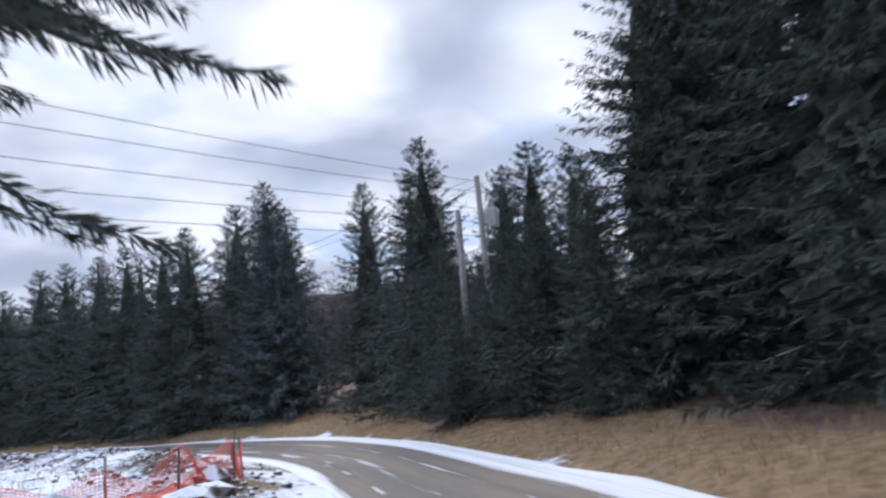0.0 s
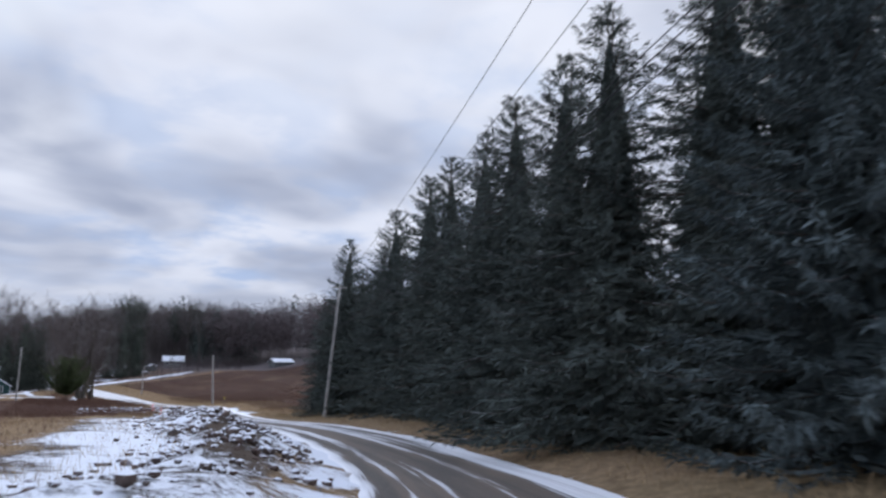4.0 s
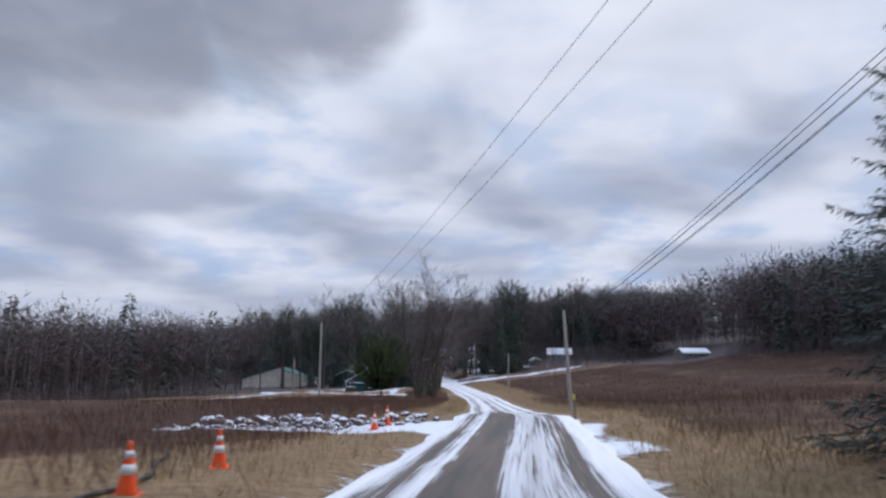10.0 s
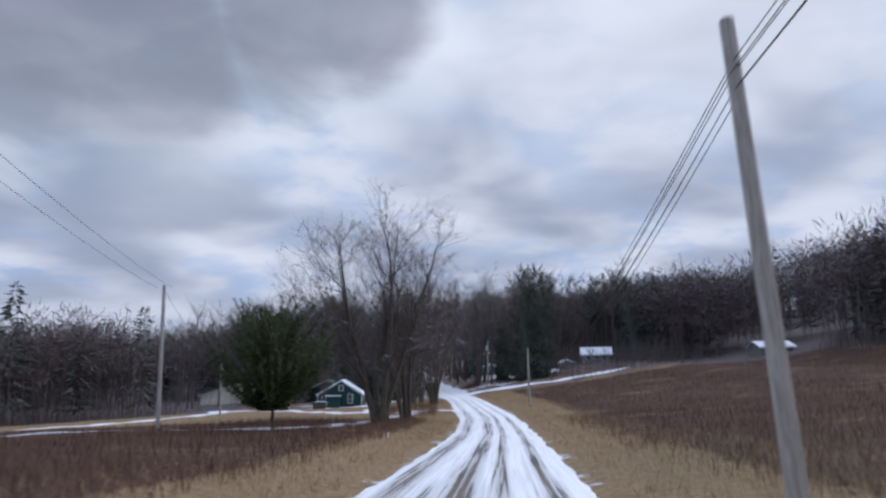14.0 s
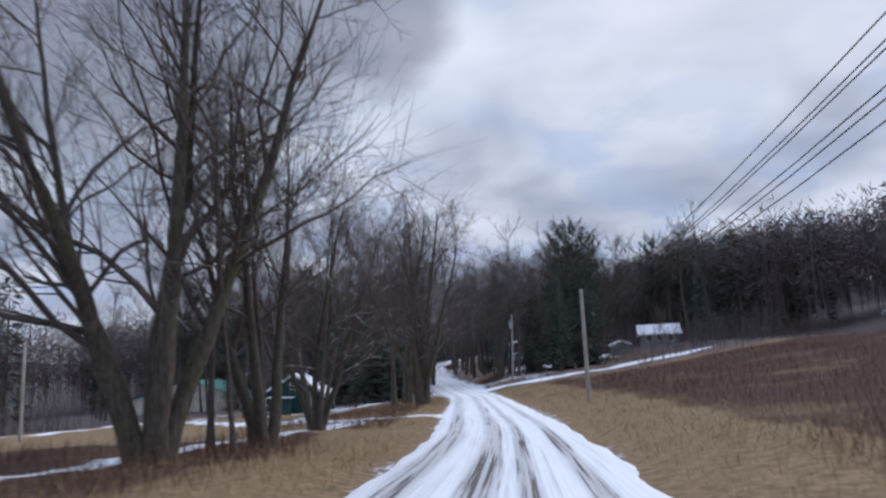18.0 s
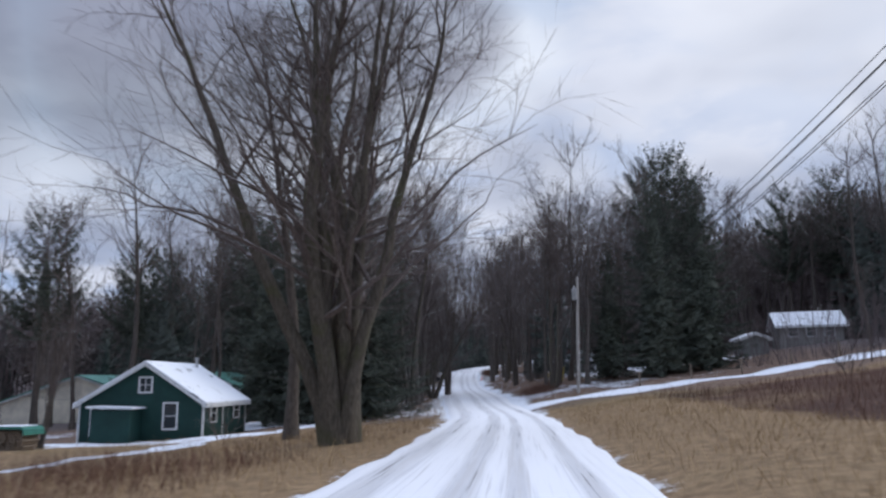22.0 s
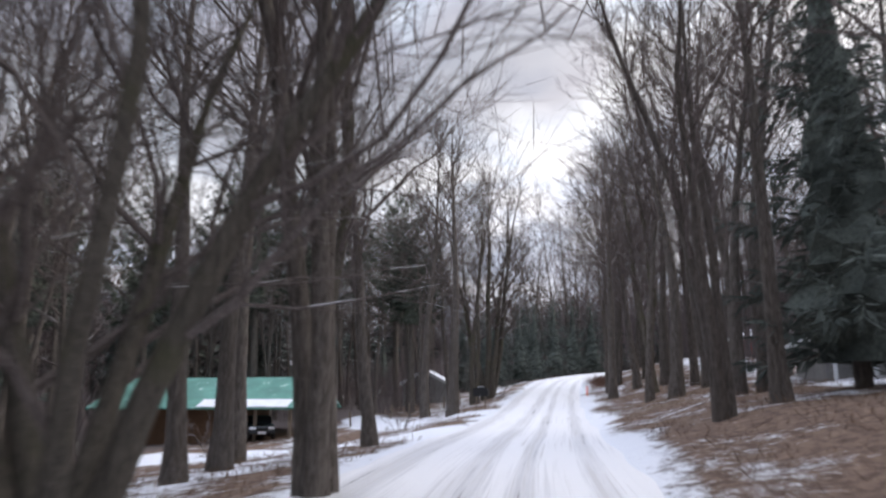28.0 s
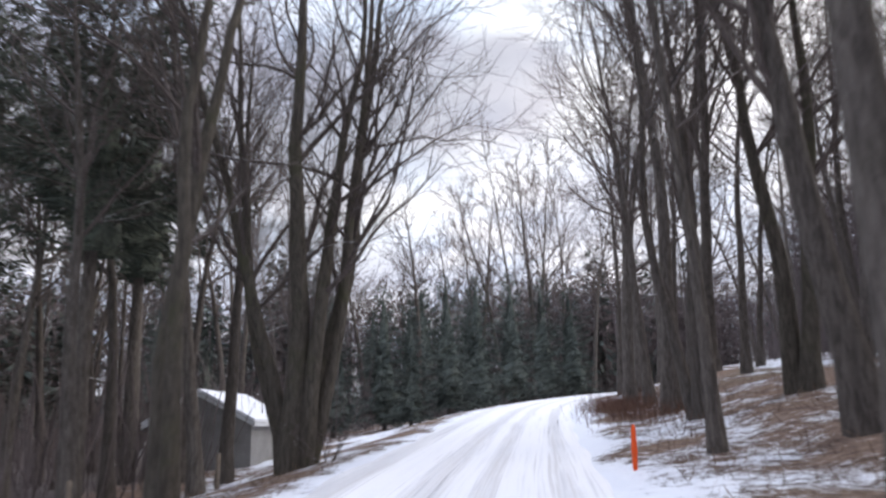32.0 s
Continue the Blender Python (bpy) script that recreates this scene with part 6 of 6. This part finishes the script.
# ---- cars ----
def car(x, y, turn, label, snow):
    root = empty("parked_car", pose(x, y, gz(x, y), 0, 0, turn), label, "car")
    side = [(-2.2, 0.35), (2.15, 0.35), (2.22, 0.62), (2.1, 0.86), (1.15, 0.98), (-1.9, 1.02), (-2.2, 0.85)]
    b = prism(bmesh.new(), side, -0.86, 0.86)
    bmesh.ops.bevel(b, geom=list(b.edges), offset=0.06, segments=2, affect="EDGES")
    part("body", b, MAT["car"], root, smooth=False)
    b = prism(bmesh.new(), [(1.05, 0.97), (0.35, 1.48), (-1.35, 1.52), (-1.85, 1.0)], -0.74, 0.74)
    bmesh.ops.bevel(b, geom=list(b.edges), offset=0.05, segments=2, affect="EDGES")
    cabin = part("cabin", b, MAT["car"], root)
    for y0 in (-0.752, 0.745):
        part("side_window", prism(bmesh.new(), [(0.82, 1.05), (0.30, 1.41), (-1.25, 1.44), (-1.55, 1.06)], y0, y0 + 0.007), MAT["glass"], cabin)
    part("windscreen", prism(bmesh.new(), [(1.02, 1.03), (1.035, 1.04), (0.42, 1.47), (0.40, 1.46)], -0.66, 0.66), MAT["glass"], cabin)
    for x_ in (-1.35, 1.4):
        for y_ in (-0.80, 0.80):
            w = part("wheel", lathe(bmesh.new(), [(0.22, -0.11), (0.32, -0.11), (0.34, -0.07), (0.34, 0.07), (0.32, 0.11), (0.22, 0.11)], 18), MAT["black"], root)
            w.matrix_basis = pose(x_, y_, 0.34, 90, 0, 0)
            part("rim", lathe(bmesh.new(), [(0.05, -0.115), (0.2, -0.112), (0.2, 0.112), (0.05, 0.115)], 12), MAT["metal"], w)
    for y_ in (-0.6, 0.6):
        box_part("headlamp", (2.15, y_ - 0.2, 0.66), (2.24, y_ + 0.2, 0.82), MAT["lamp"], root, 0.02)
        box_part("tail_lamp", (-2.23, y_ - 0.15, 0.7), (-2.17, y_ + 0.15, 0.88), MAT["rust"], root, 0.015)
    box_part("bumper", (2.14, -0.8, 0.36), (2.28, 0.8, 0.55), MAT["black"], root, 0.03)
    box_part("plate", (2.281, -0.26, 0.40), (2.292, 0.26, 0.53), MAT["reflect"], root)
    box_part("grille", (2.17, -0.36, 0.62), (2.235, 0.36, 0.76), MAT["black"], root, 0.01)
    if snow:
        box_part("snow_cap", (-1.3, -0.66, 1.521), (0.3, 0.66, 1.60), MAT["snow"], cabin, 0.03, "snow lying on the roof")
        box_part("bonnet_snow", (1.2, -0.7, 0.96), (2.0, 0.7, 1.02), MAT["snow"], root, 0.02, "snow lying on the bonnet")


car(*upper(40.6, 309.2), -57.4, "dark car with pale headlamps under the carport", False)
# blue barrel and clutter in the carport
br = empty("plastic_barrel", pose(*upper(43.0, 312.6), gz(*upper(43.0, 312.6)) + 0.02), "blue plastic barrel beside the cabin", "barrel")
part("drum", lathe(bmesh.new(), [(0.26, 0), (0.29, 0.06), (0.29, 0.3), (0.305, 0.32), (0.29, 0.34), (0.29, 0.6), (0.305, 0.62), (0.29, 0.64), (0.28, 0.88), (0.25, 0.92)], 18), material("blue_plastic", m_plain((0.02, 0.10, 0.26), 0.45, 0.12)), br, smooth=True)
part("lid", lathe(bmesh.new(), [(0.26, 0.921), (0.265, 0.95), (0.1, 0.965)], 18), MAT["black"], br)

# firewood stack under a green tarp, with sawn ends
ws = empty("firewood_stack", pose(36.9, 231.6, gz(36.9, 231.6), 0, 0, -4) @ Matrix.Scale(0.85, 4), "stack of split firewood under a snowy green tarp", "firewood")
logs = []
for row in range(7):
    for col in range(13):
        ob = part("log", lathe(bmesh.new(), [(0.085, -0.7), (0.095, -0.65), (0.095, 0.65), (0.085, 0.7)], 7), MAT["wood"], ws) if not logs else new("log", logs[0].data)
        ob.parent = ws
        logs.append(ob)
        ob.matrix_basis = pose(-1.2 + 0.195 * col + (0.09 if row % 2 else 0), rng.normal(0, 0.03), 0.10 + 0.165 * row, 90, 0, 0) @ Matrix.Scale(rng.uniform(0.85, 1.0), 4)
b = prism(bmesh.new(), [(-1.42, 0.95), (-1.38, 1.22), (-1.15, 1.36), (1.25, 1.38), (1.42, 1.22), (1.46, 0.92), (1.40, 0.92), (1.34, 1.19), (1.2, 1.26), (-1.15, 1.25), (-1.31, 1.18), (-1.36, 0.95)], -0.85, 0.85)
part("tarp", b, MAT["tarp"], ws, "green tarp cover")
box_part("snow_cap", (-1.0, -0.7, 1.375), (1.1, 0.75, 1.43), MAT["snow"], ws, 0.02, "snow lying on the tarp")
plant(arching[0], 37.0, 233.8, 0.42, label="small dark bare tree between barn and house")

# second stone row at the edge of the lawn
pile2 = empty("stone_row", pose(52.4, 196, 0), "low row of dark stones half under snow", "stone pile")
for k in range(34):
    u = rng.uniform(0, 1)
    x, y = 51.0 + 2.5 * u + rng.normal(0, 0.25), 195.2 + 1.0 * u + rng.normal(0, 0.4)
    ob = new("stone", stones[k % 6].data)
    ob.parent = pile2
    sc = rng.uniform(0.2, 0.6)
    ob.matrix_basis = pose(52.4, 196, 0).inverted() @ pose(x, y, gz(x, y) + 0.08 * sc, rng.uniform(-25, 25), rng.uniform(-25, 25), rng.uniform(0, 360)) @ Matrix.Scale(sc, 4)
tan = part("boulder", rock(rng, 0.95), material("pale_boulder", m_plain((0.26, 0.21, 0.15), 0.9, 0.3, 4.0, bump=0.5)))
tan.matrix_basis = pose(46.0, 267.6, gz(46.0, 267.6) + 0.2, 0, 0, 30)
tagged(tan, "large pale tan boulder below the road bank", "boulder")
wp = empty("white_pipe", pose(38.6, 273.6, gz(38.6, 273.6)), "slim white upright pipe in the brush", "pipe")
part("shaft", lathe(bmesh.new(), [(0.05, -0.3), (0.05, 2.1), (0.04, 2.12)], 10), MAT["reflect"], wp, smooth=True)

# ladder, board and fence posts in the clearing
ld = empty("ladder", pose(*upper(40.4, 341.0), gz(*upper(40.4, 341.0)), 0, 14, 20), "white ladder leaning in the brush", "ladder")
for x in (-0.75, 0.15):
    rod("rail", (x, 0, -0.1), (x + 0.5, 0, 2.3), 0.05, MAT["reflect"], ld)
for k in range(3):
    rod("rung", (-0.62 + 0.16 * k, 0, 0.6 + 0.6 * k), (0.28 + 0.16 * k, 0, 0.6 + 0.6 * k), 0.025, MAT["wood"], ld)
sg = empty("white_board", pose(*upper(35.4, 344.6), gz(*upper(35.4, 344.6)), 0, 0, 10), "small white board on two posts", "sign")
for x in (-0.6, 0.6):
    box_part("post", (x - 0.04, -0.03, -0.3), (x + 0.04, 0.03, 1.1), MAT["wood"], sg)
box_part("panel", (-0.75, -0.06, 0.62), (0.75, -0.031, 1.05), MAT["reflect"], sg, 0.006)


def fence_post(x, y, tall, label, group):
    ob = empty("fence_post", pose(x, y, gz(x, y), rng.uniform(-4, 4), rng.uniform(-4, 4), rng.uniform(0, 90)), label, "post", group)
    part("shaft", lathe(bmesh.new(), [(0.07, -0.3), (0.065, 0.4), (0.06, tall - 0.04), (0.03, tall)], 8), MAT["wood"], ob, smooth=True)


for k in range(9):
    fence_post(71.5 + 4.2 * k, 256.6 + 0.75 * k, 1.1 + 0.12 * (k % 3), "weathered fence post along the snowy lane", "fence along the lane")
for k in range(8):
    fence_post(*upper(44.5 + 1.15 * k, 312.5 + 1.6 * k), 1.05, "thin grey fence post above the drive", "fence by the drive")
# bare shrubs by the lane
shrub = tree_thing("bare_shrub", bare_tree(410, 2.6, 5, 0.85, 0.12, 0.03, (5, 3, 6), 0.008, 0.06, 1.1), B2, "bare grey shrub at the lane edge", "shrub")
for x, y, sc in ((81.6, 243.6, 1.1), (84.5, 251.0, 0.8), (95.0, 262.0, 1.0), (104.0, 264.0, 1.2), (71.0, 259.0, 0.7), (47.4, 231.5, 0.9), (54.2, 246.0, 0.8), (66.9, 300.5, 0.7), (52.0, 302.0, 0.9), (43.5, 296.5, 1.1), (56.0, 322.5, 0.8), (64.6, 266.8, 0.8)):
    plant(shrub, *upper(x, y), sc, group="bare shrubs")
plant(woods[4], 86.0, 249.8, 0.38, label="thin bare sapling at the lane edge")
# the second dwelling behind the green house
gable_house("green_roofed_house", pose(30.0, 262.0, gz(34, 264) - 0.1), "dark house with a green metal roof behind trees", "house", 8.5, 7.0, 2.4, 4.4, "green_siding", "green_roof", 0.4, 0.5)
# brown grass hummock at the mouth of the lane
n = 5200
hum = np.arange(n) % 2
x = np.where(hum, 63.9, 65.2) + rng.normal(0, 0.75, n)
y = np.where(hum, 264.0 + rng.normal(0, 1.6, n), 333.0 + rng.normal(0, 4.5, n))
x = np.where(hum, x, x - math.tan(TURN_A) * (y - 245))
v, f = blades(x, y, height(x, y), rng.uniform(0.2, 0.75, n), rng.uniform(0.006, 0.016, n), rng, 0.45)
tagged(mesh_obj("grass_hummock", v, f, MAT["weed"]), "hummocks of matted brown grass on the road bank", "grass", kind="stuff")

# ---- grass, weeds and brush ----
rng = np.random.default_rng(21)


def scatter(n, s_lo, s_hi, off_lo, off_hi, side, power=1.0):
    sv = rng.uniform(s_lo, s_hi, n)
    i = np.clip(np.searchsorted(s_way, sv), 0, len(s_way) - 1)
    off = off_lo + (off_hi - off_lo) * rng.uniform(0, 1, n) ** power
    lat_off = np.where(side < 0, edge_l[i] - off, edge_r[i] + off)
    x, y = fine_way[i, 0] + right[i, 0] * lat_off, fine_way[i, 1] + right[i, 1] * lat_off
    clump = np.sin(x * 1.7 + 2.6 * np.sin(y * 1.3 + 0.4 * x)) * np.sin(y * 1.5 + 2.4 * np.sin(x * 1.1 - 0.3 * y))
    keep = (rng.uniform(-1, 1, n) < clump + 0.35) & (lane_mask(x, y) < 0.1)
    return x[keep], y[keep]


def sow(name, batches, mat, tall, wide, label, category, lean=0.35):
    xs, ys = np.concatenate([b[0] for b in batches]), np.concatenate([b[1] for b in batches])
    n = len(xs)
    v, f = blades(xs, ys, height(xs, ys), rng.uniform(*tall, n), rng.uniform(*wide, n), rng, lean)
    tagged(mesh_obj(name, v, f, MAT[mat]), label, category, kind="stuff")


sow("dry_grass", [scatter(34000, 0, 125, 0.2, 7, 1), scatter(42000, 95, 262, 0.2, 6, 1, 0.8), scatter(26000, 95, 200, 0.2, 6, -1), scatter(14000, 205, 285, 0.3, 7, -1), scatter(6000, 210, 260, 4, 30, -1), scatter(9000, 108, 260, 5, 50, 1), scatter(12000, 0, 100, 4, 16, -1)],
    "straw", (0.10, 0.34), (0.005, 0.012), "dry straw-coloured grass tufts on the verges", "grass", 0.42)
sow("dead_weeds", [scatter(34000, 104, 188, 2.4, 30, 1, 1.1), scatter(26000, 185, 262, 5.5, 32, 1, 1.0), scatter(34000, 104, 262, 26, 66, 1), scatter(40000, 98, 196, 2.6, 16, -1, 1.1), scatter(9000, 205, 235, 2, 9, -1)],
    "weed", (0.25, 0.80), (0.005, 0.013), "reddish brown dead weeds standing in the fields", "weeds", 0.28)
sow("field_stubble", [scatter(46000, 98, 196, 12, 60, -1), scatter(16000, 20, 100, 9, 40, -1, 1.2)],
    "weed", (0.12, 0.32), (0.006, 0.015), "short brown stubble over the low field", "weeds", 0.5)
sow("bank_brush", [scatter(16000, 268, 352, 0.8, 12, 1), scatter(14000, 240, 340, 0.6, 9, -1)], "dead_leaf", (0.08, 0.3), (0.006, 0.016), "brown leaf litter and low brush on the wooded bank", "brush", 0.8)
